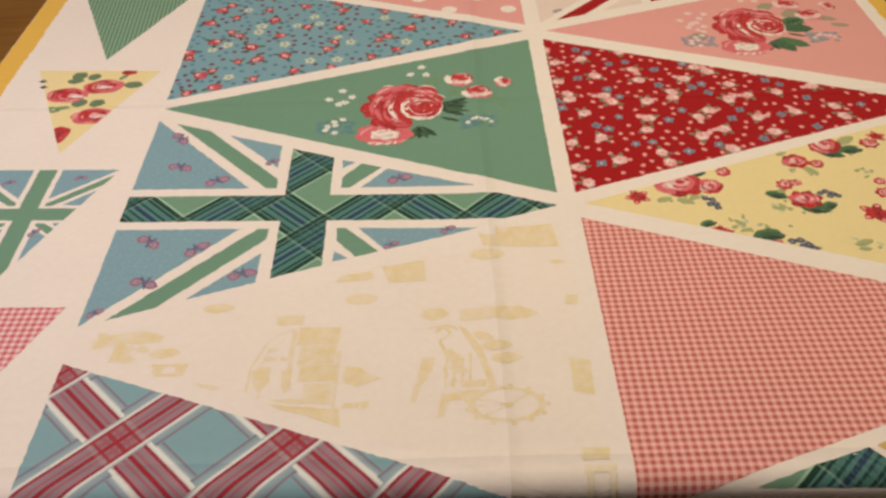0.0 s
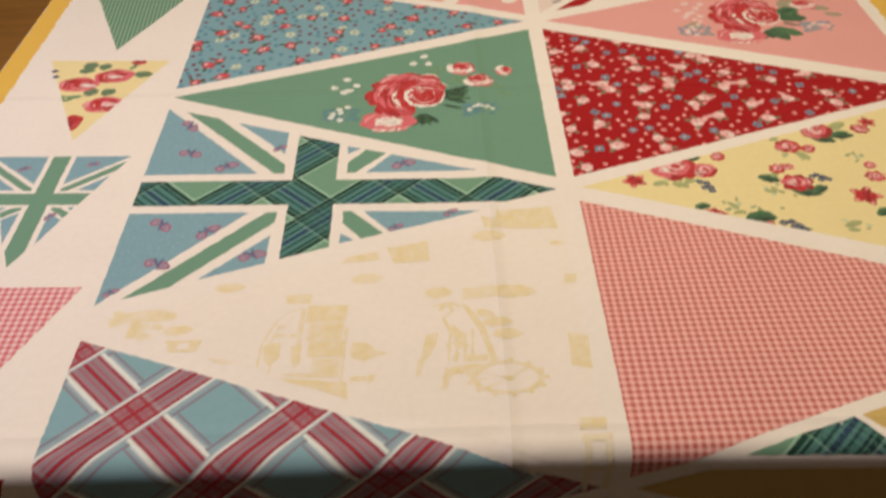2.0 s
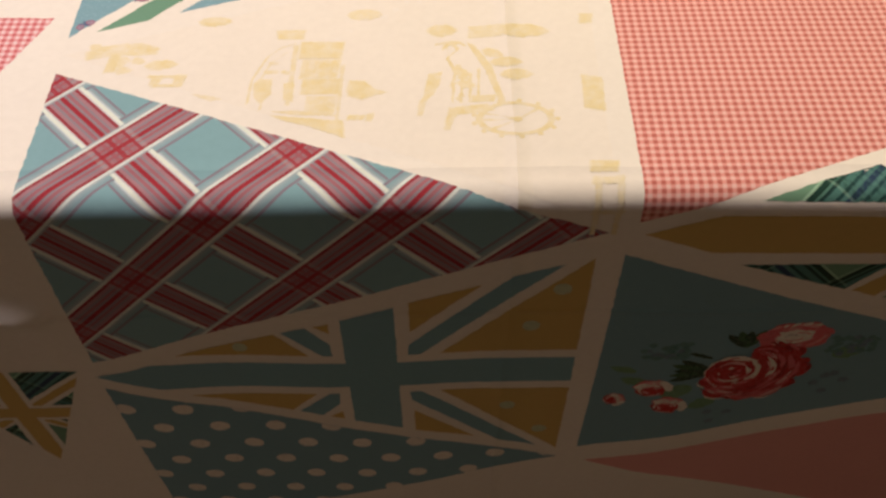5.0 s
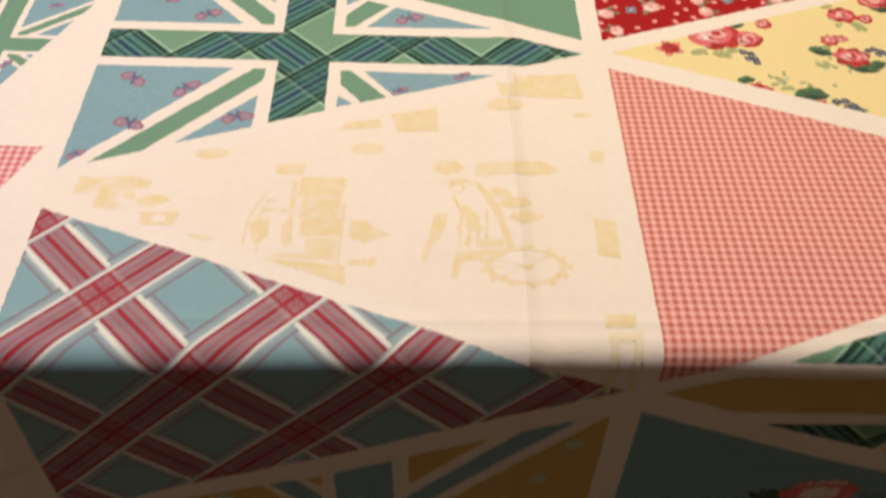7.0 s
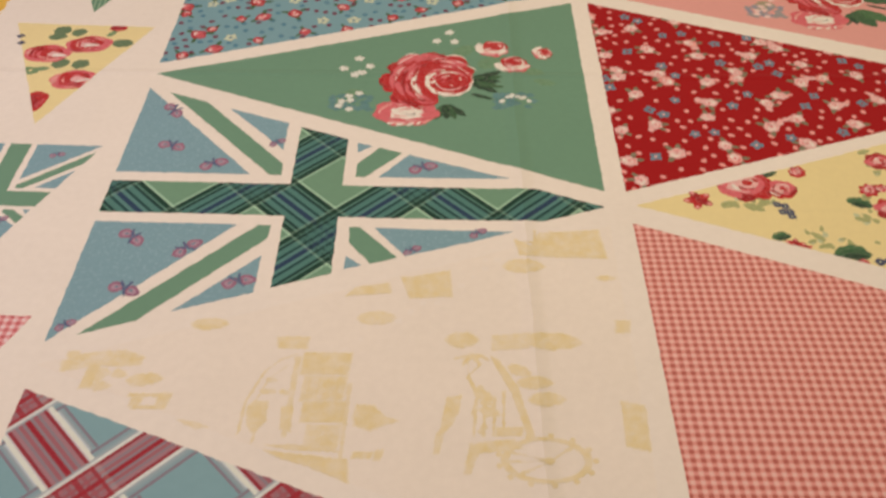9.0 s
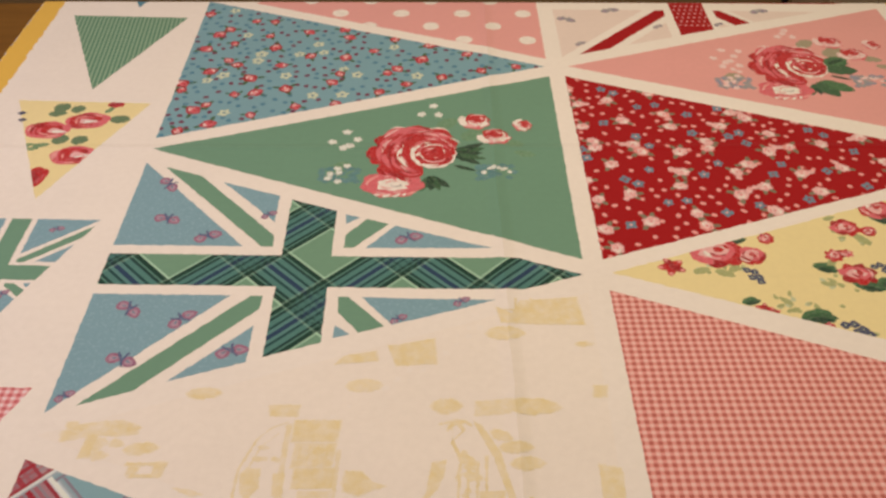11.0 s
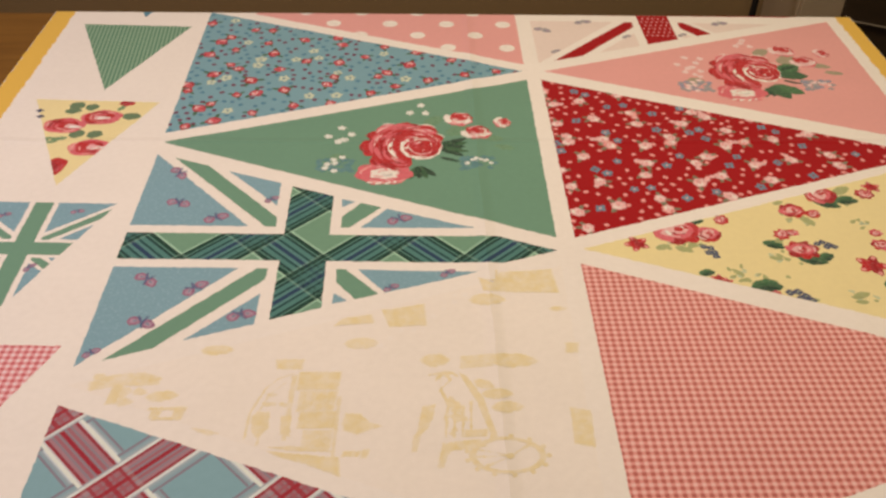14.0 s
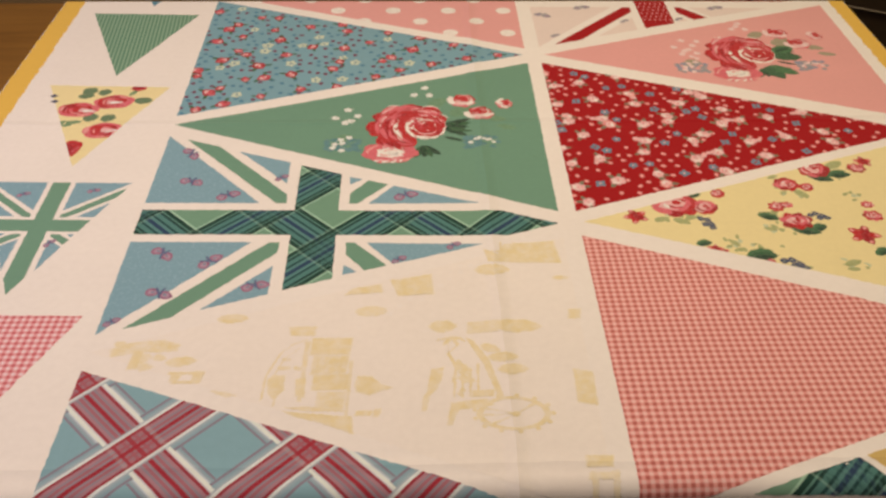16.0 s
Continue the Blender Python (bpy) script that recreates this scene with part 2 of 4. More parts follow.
INK_HEATHER = ink("ink_heather", (150, 140, 148))
INK_HAY = ink("ink_hay", (172, 166, 108))
INK_HAZE = ink("ink_green_haze", (112, 142, 104))
STRAW = washed("ink_straw", (234, 202, 146), (241, 214, 180))
STRAW_BLED = washed("ink_bled_straw", (240, 212, 172), (242, 216, 188))
STRAW_PALE = washed("ink_pale_straw", (236, 206, 158), (241, 215, 186))
GINGHAM = gingham("red_gingham_cotton", 0.0071, 0.0070, (243, 183, 165), (231, 147, 130), (192, 99, 84), -0.155, 0.0)
GINGHAM_SMALL = gingham("small_red_gingham_cotton", 0.0071, 0.0071, (242, 198, 186), (230, 150, 142), (204, 98, 96), 0.35, 0.0)
STRIPES = diagonal("green_striped_cotton", 0.0056, 0.10, (94, 130, 100), (148, 164, 128))
BAND = [(0.350, (156, 54, 60)), (0.378, (172, 120, 120)), (0.404, (150, 126, 126)), (0.428, (168, 100, 102)), (0.454, (152, 126, 126)), (0.479, (162, 44, 52))]
PLAID = plaid("red_and_blue_plaid_cotton", 0.1010, 0.1208 + 0.0505, -0.4835 + 0.0505, [
    (0.0, (136, 162, 159)), (0.236, (142, 122, 126)), (0.256, (142, 156, 154)), (0.272, (160, 164, 160)), (0.290, (196, 194, 188)), (0.304, (230, 222, 211)), (0.338, (206, 186, 180))] + BAND, 0.308, 0.10, None, 0.232, [
    (0.0, (136, 162, 159)), (0.236, (142, 122, 126)), (0.258, (142, 158, 156)), (0.284, (154, 164, 160)), (0.306, (172, 172, 166)), (0.322, (224, 214, 202))] + BAND)
TARTAN = plaid("green_tartan_cotton", 0.104, 0.455, -0.619, [
    (0.0, (118, 147, 115)), (0.245, (162, 186, 150)), (0.264, (30, 60, 48)), (0.312, (90, 124, 104)), (0.332, (32, 60, 54)),
    (0.358, (84, 122, 108)), (0.412, (38, 70, 66)), (0.440, (92, 128, 116)), (0.474, (46, 64, 84))], 0.264, 0.24, (0.242, 0.262, (174, 198, 162)))


def wood(name, a, b, along, gloss):
    n = Nodes(name)
    co = n.add("ShaderNodeTexCoord").outputs["Object"]
    m = n.add("ShaderNodeMapping")
    m.inputs["Scale"].default_value = (2.2, 26, 26) if along == "x" else (26, 26, 2.2)
    n.put(m.inputs["Vector"], co)
    grain = n.noise(m.outputs[0], 1.6, 6, 0.62)
    broad = n.noise(co, 2.5, 2)
    f = n.math("ADD", n.math("MULTIPLY", grain, 0.8), n.math("MULTIPLY", broad, 0.25))
    n.put(n.bsdf.inputs["Base Color"], n.ramp(f, [(0.3, a), (0.75, b)], "LINEAR"))
    n.bsdf.inputs["Roughness"].default_value = gloss
    n.bump(grain, 0.15, 0.002)
    return n.mat


def surface(name, rgb, rough, scale, depth, spread=0.25, metal=0.0):
    n = Nodes(name)
    co = n.add("ShaderNodeTexCoord").outputs["Object"]
    fine, broad = n.noise(co, scale, 4), n.noise(co, scale * 0.06, 2)
    f = n.math("ADD", n.math("MULTIPLY", fine, spread), n.math("MULTIPLY", broad, spread))
    a = tuple(c * (1 - spread) for c in rgb) + (1,)
    b = tuple(min(1, c * (1 + spread)) for c in rgb) + (1,)
    n.put(n.bsdf.inputs["Base Color"], n.ramp(f, [(0.0, a), (2 * spread, b)], "LINEAR"))
    n.bsdf.inputs["Roughness"].default_value, n.bsdf.inputs["Metallic"].default_value = rough, metal
    n.bump(fine, depth, 0.003)
    return n.mat


OAK = wood("oiled_oak", (0.15, 0.072, 0.016, 1), (0.27, 0.14, 0.032, 1), "x", 0.42)
CARPET = surface("brown_carpet", (0.175, 0.132, 0.088), 0.95, 300, 0.6)
PLASTER = surface("taupe_plaster", (0.35, 0.25, 0.125), 0.9, 60, 0.08, 0.10)
# Pale for the light they bounce on to the hanging front; both unseen.
BOUNCE_WALL = surface("bounce_wall_plaster", (0.56, 0.50, 0.42), 0.9, 60, 0.08, 0.06)
CEILING = surface("ceiling_paint", (0.72, 0.69, 0.65), 0.9, 60, 0.05, 0.08)
CABINET = surface("stone_coloured_paint", (0.56, 0.47, 0.33), 0.5, 40, 0.05, 0.08)
BLACK = surface("dark_brown_lacquer", (0.034, 0.024, 0.014), 0.35, 30, 0.04, 0.3)
STEEL = surface("black_steel", (0.02, 0.018, 0.016), 0.4, 80, 0.05, 0.2, 0.6)
# Paler than the lacquer, for the light caught along the cabinet's edge.
LIT_EDGE = surface("pale_lit_edge", (0.10, 0.085, 0.065), 0.4, 200, 0.1, 0.3, 0.4)
MATT = surface("matt_black_paint", (0.007, 0.006, 0.006), 0.7, 80, 0.05, 0.2)
GLOW = Nodes("indicator_lens")
GLOW.bsdf.inputs["Emission Color"].default_value = (1, 0.86, 0.66, 1)
GLOW.bsdf.inputs["Emission Strength"].default_value = 25
GLOW = GLOW.mat


# ---- mesh helpers ----
def mesh_of(name, verts, faces, mats, index=None, uvs=None, parent=None, label="", smooth=False):
    me = bpy.data.meshes.new(name)
    me.from_pydata(verts, [], faces)
    for m in mats:
        me.materials.append(m)
    if index:
        me.polygons.foreach_set("material_index", index)
    if uvs is not None:
        layer = me.uv_layers.new(name="UVMap")
        for loop in me.loops:
            layer.data[loop.index].uv = uvs[loop.vertex_index]
    if smooth:
        me.polygons.foreach_set("use_smooth", [True] * len(me.polygons))
    me.update()
    ob = new(name, me)
    if parent:
        ob.parent = parent
    if label:
        tagged(ob, label)
    return ob


def part(name, bm, material, parent=None, label=""):
    me = bpy.data.meshes.new(name)
    bm.to_mesh(me)
    bm.free()
    me.materials.append(material)
    ob = new(name, me)
    if parent:
        ob.parent = parent
    if label:
        tagged(ob, label)
    return ob


def block(x0, x1, y0, y1, z0, z1, bevel=0.0):
    bm = bmesh.new()
    bmesh.ops.create_cube(bm, size=1, matrix=Matrix.Translation(((x0 + x1) / 2, (y0 + y1) / 2, (z0 + z1) / 2)) @ Matrix.Diagonal((x1 - x0, y1 - y0, z1 - z0, 1)))
    if bevel:
        bmesh.ops.bevel(bm, geom=list(bm.edges), offset=bevel, segments=3, affect="EDGES", profile=0.6)
    return bm


def rod(x, y, z0, z1, r, lean=0.0):
    bm = bmesh.new()
    bmesh.ops.create_cone(bm, cap_ends=True, segments=20, radius1=r, radius2=r, depth=z1 - z0, matrix=Matrix.Translation((x, y, (z0 + z1) / 2)))
    for v in bm.verts:
        v.co.x += lean * (v.co.z - z0)
    return bm


# ---- room ----
X0, X1, YB, YN, H = -2.6, 2.4, -2.2, 2.55, 2.42
# Ceiling and south, east and west walls are unseen, there to bounce light.
for name, dims, mat in (("floor", (X0, X1, YB, YN, -0.12, 0.0), CARPET), ("ceiling", (X0, X1, YB, YN, H, H + 0.12), CEILING),
                        ("wall_north", (X0 - 0.15, X1 + 0.15, YN, YN + 0.15, 0, H), PLASTER), ("wall_south", (X0 - 0.15, X1 + 0.15, YB - 0.15, YB, 0, H), BOUNCE_WALL),
                        ("wall_east", (X1, X1 + 0.15, YB, YN, 0, H), BOUNCE_WALL), ("wall_west", (X0 - 0.15, X0, YB, YN, 0, H), BOUNCE_WALL)):
    tagged(part(name, block(*dims), mat), {"floor": "short-pile brown carpet floor", "ceiling": "unseen off-white ceiling, pale to bounce light", "wall_north": "plain taupe plastered wall"}.get(name, "unseen off-white wall, pale to bounce light"),
           {"floor": "floor", "ceiling": "ceiling"}.get(name, "wall"), kind="structure")

# ---- table ----
table = tagged(new("dining_table"), "warm brown oiled oak table under the printed cloth", "table")
TX0, TX1 = -1.25, 0.648
slab_top = block(TX0, TX1, Y_FRONT + 0.018, Y_FAR - 0.004, 0.700, 0.7465, 0.012)
for v in slab_top.verts:
    if v.co.y > 1.0:
        v.co.y -= SKEW_FAR * v.co.x
part("tabletop", slab_top, OAK, table)
for y in (Y_FRONT + 0.10, Y_FAR - 0.10):
    part("apron", block(TX0 + 0.12, TX1 - 0.12, y - 0.011, y + 0.011, 0.62, 0.700), OAK, table)
for x in (TX0 + 0.09, TX1 - 0.09):
    part("end_apron", block(x - 0.011, x + 0.011, Y_FRONT + 0.12, Y_FAR - 0.12, 0.62, 0.700), OAK, table)
    for y in (Y_FRONT + 0.10, Y_FAR - 0.10):
        part("leg", block(x - 0.035, x + 0.035, y - 0.035, y + 0.035, 0, 0.700, 0.006), OAK, table)

# ---- tablecloth ----
def steps(a, b, d, extra=()):
    n = max(1, round((b - a) / d))
    return sorted({round(a + (b - a) * i / n, 5) for i in range(n + 1)} | {round(e, 5) for e in extra})


S_BEND = [0.2 + 0.0025 * i for i in range(31)] + [S_ARC + 0.002 * i for i in range(-4, 19)] + [Y_FAR - R_FAR - 0.006 + 0.003 * i for i in range(14)]
us = steps(U_LEFT, U_RIGHT, 0.010)
ss = steps(S_HEM, S_END, 0.010, S_BEND)
uvs, verts, faces = [], [], []
for s in ss:
    for u in us:
        uvs.append((u, s))
        verts.append(cloth(u, s))
W = len(us)
for j in range(len(ss) - 1):
    for i in range(W - 1):
        faces.append((j * W + i, j * W + i + 1, (j + 1) * W + i + 1, (j + 1) * W + i))
CLOTH = mesh_of("tablecloth", verts, faces, [WHITE], None, uvs, None, "", True)
tagged(CLOTH, "white cotton tablecloth printed with patchwork bunting over an oak table", "tablecloth")
thick = CLOTH.modifiers.new("thickness", "SOLIDIFY")
thick.thickness, thick.offset = 0.0009, -1.0

LIFT = 0.00005


def ragged(points, step=0.004, amount=0.0006, seed=0):
    """A polygon with its sides cut into short pieces, each a thread or so out of line."""
    rng = random.Random(seed)
    out = []
    for (x0, y0), (x1, y1) in zip(points, points[1:] + points[:1]):
        d = math.hypot(x1 - x0, y1 - y0)
        k = max(1, int(d / step))
        nx, ny = -(y1 - y0) / d, (x1 - x0) / d
        for i in range(k):
            j = rng.uniform(-amount, amount) if i else 0
            out.append((x0 + (x1 - x0) * i / k + nx * j, y0 + (y1 - y0) * i / k + ny * j))
    return out


def printed(name, points, material, level=1, parent=None, label="", seed=0, rough=0.0006):
    """A printed area as a thin layer of the cloth, following its bends."""
    bm = bmesh.new()
    pts = ragged(points, 0.004, rough, seed) if rough else points
    face = bm.faces.new([bm.verts.new((u, s, 0)) for u, s in pts])
    if face.normal_update() or face.normal.z < 0:
        face.normal_flip()
    bmesh.ops.triangulate(bm, faces=[face])
    lo_u, hi_u = min(p[0] for p in pts), max(p[0] for p in pts)
    lo_s, hi_s = min(p[1] for p in pts), max(p[1] for p in pts)
    cuts = [((c, 0, 0), (1, 0, 0)) for c in us if lo_u < c < hi_u]
    cuts += [((0, c, 0), (0, 1, 0)) for c in ss if lo_s < c < hi_s]
    for co, no in cuts:
        bmesh.ops.bisect_plane(bm, geom=list(bm.verts) + list(bm.edges) + list(bm.faces), plane_co=co, plane_no=no)
    layer = bm.loops.layers.uv.new("UVMap")
    for f in bm.faces:
        f.smooth = True
        for loop in f.loops:
            loop[layer].uv = loop.vert.co.xy
    for v in bm.verts:
        v.co = cloth(v.co.x, v.co.y, level * LIFT)
    return part(name, bm, material, parent or CLOTH, label)


def clip(poly, tri):
    """Cut a polygon by a convex one (both as lists of points)."""
    area = sum(a[0] * b[1] - b[0] * a[1] for a, b in zip(tri, tri[1:] + tri[:1]))
    edges = list(zip(tri, tri[1:] + tri[:1])) if area > 0 else list(zip(tri[::-1], tri[::-1][1:] + tri[::-1][:1]))
    out = list(poly)
    for a, b in edges:
        src, out = out, []
        side = lambda p: (b[0] - a[0]) * (p[1] - a[1]) - (b[1] - a[1]) * (p[0] - a[0])
        for p, q in zip(src, src[1:] + src[:1]):
            sp, sq = side(p), side(q)
            if sp >= 0:
                out.append(p)
            if (sp >= 0) != (sq >= 0):
                t = sp / (sp - sq)
                out.append((p[0] + (q[0] - p[0]) * t, p[1] + (q[1] - p[1]) * t))
        if len(out) < 3:
            return []
    return out


class Motif:
    """Small printed shapes gathered into one mesh."""
    def __init__(self, bounds=None):
        self.bounds, self.verts, self.uvs, self.faces, self.index, self.mats, self.groups = bounds, [], [], [], [], [], []

    def shape(self, pts, mat, level=2):
        if self.bounds:
            pts = clip(pts, self.bounds)
            if len(pts) < 3:
                return
        area = sum(a[0] * b[1] - b[0] * a[1] for a, b in zip(pts, pts[1:] + pts[:1]))
        if area < 0:
            pts = pts[::-1]
        if mat not in self.mats:
            self.mats.append(mat)
        size = max(abs(p[0] - pts[0][0]) + abs(p[1] - pts[0][1]) for p in pts)
        j = min(0.0012, 0.06 * size)
        if size > 0.010:
            # more corners, so that the brush's edge can wander
            fine = []
            for (x0, y0), (x1, y1) in zip(pts, pts[1:] + pts[:1]):
                k = max(1, int(math.hypot(x1 - x0, y1 - y0) / 0.0016))
                fine += [(x0 + (x1 - x0) * i / k, y0 + (y1 - y0) * i / k) for i in range(k)]
            pts = fine
        pts = [(u + j * noise.noise((u * 600, s * 600, 1.0)), s + j * noise.noise((u * 600, s * 600, 7.0))) for u, s in pts]
        pieces = [pts]
        if size > 0.012:
            # cut along the cloth's own mesh, so that the ink bends with it
            for axis, lines in ((0, us), (1, ss)):
                lo, hi = min(p[axis] for p in pts), max(p[axis] for p in pts)
                marks = [-9.0] + [c for c in lines if lo < c < hi] + [9.0]
                cut = []
                for a, b in zip(marks, marks[1:]):
                    strip = [(a, -9), (b, -9), (b, 9), (a, 9)] if axis == 0 else [(-9, a), (9, a), (9, b), (-9, b)]
                    cut += [q for q in (clip(p, strip) for p in pieces) if len(q) > 2]
                pieces = cut
        group, seen = [], {}
        for piece in pieces:
            corners = []
            for u, s in piece:
                key = (round(u, 6), round(s, 6))
                if key not in seen:
                    seen[key] = len(self.verts)
                    self.uvs.append((u, s))
                    self.verts.append(cloth(u, s, level * LIFT))
                if seen[key] not in corners:
                    corners.append(seen[key])
            if len(corners) < 3:
                continue
            group.append(len(self.faces))
            self.faces.append(tuple(corners))
            self.index.append(self.mats.index(mat))
        if not group:
            return
        self.groups.append(group)

    def split(self, name, parent, label=""):
        """Each shape as a part of its own."""
        for group in self.groups:
            order = sorted({i for g in group for i in self.faces[g]})
            place_of = {i: n for n, i in enumerate(order)}
            faces = [tuple(place_of[i] for i in self.faces[g]) for g in group]
            mesh_of(name, [self.verts[i] for i in order], faces, [self.mats[self.index[group[0]]]], None, [self.uvs[i] for i in order], parent, label)

    def done(self, name, parent, label="", kind=""):
        if not self.faces:
            return None
        ob = mesh_of(name, self.verts, self.faces, self.mats, self.index, self.uvs, parent, label)
        if kind:
            tagged(ob, kind=kind)
        return ob


def place(u, s, angle=0.0, size=1.0, flip=1):
    c, d = math.cos(radians(angle)), math.sin(radians(angle))
    return lambda pts: [(u + size * (c * x * flip - d * y), s + size * (d * x * flip + c * y)) for x, y in pts]


def oval(cx, cy, rx, ry, turn=0.0, n=12, wob=0.0, lobes=5, phase=0.0):
    c, d = math.cos(radians(turn)), math.sin(radians(turn))
    out = []
    for i in range(n):
        a = 2 * math.pi * i / n
        k = 1 + wob * math.cos(lobes * a + phase)
        x, y = rx * k * math.cos(a), ry * k * math.sin(a)
        out.append((cx + c * x - d * y, cy + d * x + c * y))
    return out


def crescent(cx, cy, r, a0, a1, w, squash=0.85, n=13):
    """A brush stroke along an arc, thick in the middle and pointed at its ends."""
    outer, inner = [], []
    for i in range(n):
        f = i / (n - 1)
        a = radians(a0 + (a1 - a0) * f)
        t = w * math.sin(math.pi * f) ** 0.7
        outer.append((cx + (r + t / 2) * math.cos(a), cy + squash * (r + t / 2) * math.sin(a)))
        inner.append((cx + (r - t / 2) * math.cos(a), cy + squash * (r - t / 2) * math.sin(a)))
    return outer + inner[::-1]


def leaf(cx, cy, length, width, turn):
    c, d = math.cos(radians(turn)), math.sin(radians(turn))
    pts = [(0, 0), (0.1, 0.3), (0.3, 0.46), (0.52, 0.44), (0.6, 0.52), (0.82, 0.36), (0.93, 0.2), (1, 0), (0.92, -0.14), (0.78, -0.34), (0.6, -0.38), (0.5, -0.5), (0.26, -0.42), (0.08, -0.24)]
    return [(cx + c * x * length - d * y * width, cy + d * x * length + c * y * width) for x, y in pts]


def big_rose(m, put, level=3):
    """Full-blown cabbage rose, about 1 across: the heart turned aside, broad striped petals behind it."""
    add = lambda pts, mat, up=0.0: m.shape(put(pts), mat, level + up)
    lobes = ((-0.36, 0.22, 0.11, INK_RED), (-0.44, -0.02, 0.11, INK_RED), (-0.40, -0.17, 0.11, INK_RED), (-0.18, 0.36, 0.15, INK_ROSE), (0.05, 0.40, 0.15, INK_RED), (-0.02, 0.42, 0.11, INK_ROSE),
             (0.27, 0.32, 0.17, INK_ROSE), (0.40, 0.14, 0.12, INK_RED), (-0.25, -0.36, 0.16, INK_RED), (-0.02, -0.40, 0.15, INK_RED), (-0.14, -0.42, 0.12, INK_DEEP))
    for k, (x, y, r, mat) in enumerate(lobes):
        add(oval(x, y, r, r * 0.95, 40 * k, 16, 0.08, 4, k), mat, 0.05 * k)
    add(oval(-0.10, -0.02, 0.34, 0.40, 0, 20, 0.04, 6), INK_RED, 1)
    # striped petals behind the heart
    strokes = [(0.22, -0.06, 0.62, 142, 196, 0.07, INK_ROSE), (0.22, -0.06, 0.54, 118, 176, 0.07, INK_ROSE), (0.22, -0.06, 0.55, 180, 214, 0.06, INK_ROSE), (0.22, -0.06, 0.46, 128, 168, 0.05, INK_ROSE),
               (0.22, -0.06, 0.50, 152, 206, 0.035, INK_DEEP), (0.22, -0.06, 0.58, 160, 204, 0.03, INK_DEEP), (0.20, -0.04, 0.47, 196, 226, 0.05, INK_ROSE), (0.10, 0.16, 0.32, 68, 128, 0.06, INK_DEEP),
               (0.03, 0.30, 0.18, 40, 150, 0.05, INK_ROSE), (0.28, 0.26, 0.17, 20, 140, 0.06, INK_RED), (0.26, 0.20, 0.14, 40, 130, 0.05, INK_ROSE), (-0.20, 0.30, 0.14, 60, 190, 0.05, INK_ROSE),
               (-0.36, 0.20, 0.09, 90, 250, 0.03, INK_DEEP), (-0.43, -0.08, 0.10, 130, 270, 0.03, INK_DEEP), (-0.24, -0.32, 0.15, 190, 300, 0.04, INK_DEEP), (0.0, -0.34, 0.14, 200, 320, 0.04, INK_ROSE)]
    for k, (cx, cy, r, a0, a1, w, mat) in enumerate(strokes):
        add(crescent(cx, cy, r, a0, a1, w, 1.0), mat, 2 + 0.03 * k)
    rims = [(0.26, -0.05, 0.42, 152, 222, 0.062), (0.27, 0.30, 0.19, 30, 118, 0.022), (-0.19, 0.36, 0.15, 60, 130, 0.022), (0.40, 0.12, 0.14, 10, 80, 0.02)]
    for k, (cx, cy, r, a0, a1, w) in enumerate(rims):
        add(crescent(cx, cy, r, a0, a1, w, 1.0), INK_CREAM, 3 + 0.03 * k)
    # the heart with its pale rim
    add(oval(0.235, -0.055, 0.268, 0.30, 0, 32, 0.035, 11), INK_CREAM, 3.4)
    add(oval(0.243, -0.038, 0.25, 0.275, 0, 32, 0.035, 9, 1.0), INK_RED, 3.5)
    inner = [(0.22, -0.05, 0.25, 55, 150, 0.05, INK_ROSE), (0.22, -0.05, 0.21, 95, 175, 0.05, INK_CREAM), (0.22, -0.06, 0.23, 160, 236, 0.060, INK_CREAM), (0.23, -0.05, 0.165, 150, 235, 0.035, INK_CREAM), (0.27, -0.06, 0.24, 60, 20, 0.03, INK_ROSE), (0.22, -0.06, 0.195, 165, 230, 0.03, INK_RED), (0.23, -0.06, 0.22, 235, 290, 0.03, INK_CREAM),
             (0.23, -0.05, 0.19, 20, 85, 0.035, INK_ROSE), (0.24, -0.06, 0.20, -60, 20, 0.04, INK_DEEP), (0.24, -0.06, 0.16, 215, 330, 0.035, INK_BLUSH), (0.24, -0.04, 0.15, 40, 150, 0.03, INK_CREAM),
             (0.35, 0.06, 0.09, -40, 60, 0.03, INK_BLUSH)]
    for k, (cx, cy, r, a0, a1, w, mat) in enumerate(inner):
        add(crescent(cx, cy, r, a0, a1, w, 1.05), mat, 3.6 + 0.03 * k)
    add(oval(0.20, -0.04, 0.12, 0.12, 20, 14, 0.08, 3), INK_RED, 4.0)
    # dry brush strokes round the heart and down the outer petals
    rng = random.Random(17)
    for k in range(30):
        r, a = rng.uniform(0.07, 0.25), rng.uniform(0, 360)
        add(crescent(0.225, -0.05, r, a, a + rng.uniform(25, 75), rng.uniform(0.012, 0.034), 1.05), (INK_RED, INK_RED, INK_DEEP, INK_ROSE, INK_CREAM, INK_RED)[k % 6], 4.05 + 0.004 * k)
    for k in range(46):
        r, a = rng.uniform(0.33, 0.66), rng.uniform(112, 236)
        add(crescent(0.22, -0.05, r, a, a + rng.uniform(10, 30), rng.uniform(0.014, 0.045), 1.0), (INK_RED, INK_ROSE, INK_DEEP, INK_RED, INK_BLUSH, INK_ROSE, INK_RED)[k % 7], 3.3 + 0.002 * k)
    for k in range(16):
        r, a = rng.uniform(0.30, 0.42), rng.uniform(40, 125)
        add(crescent(0.16, 0.0, r, a, a + rng.uniform(14, 34), rng.uniform(0.016, 0.04), 1.0), (INK_RED, INK_ROSE, INK_DEEP, INK_BLUSH)[k % 4], 3.32 + 0.002 * k)
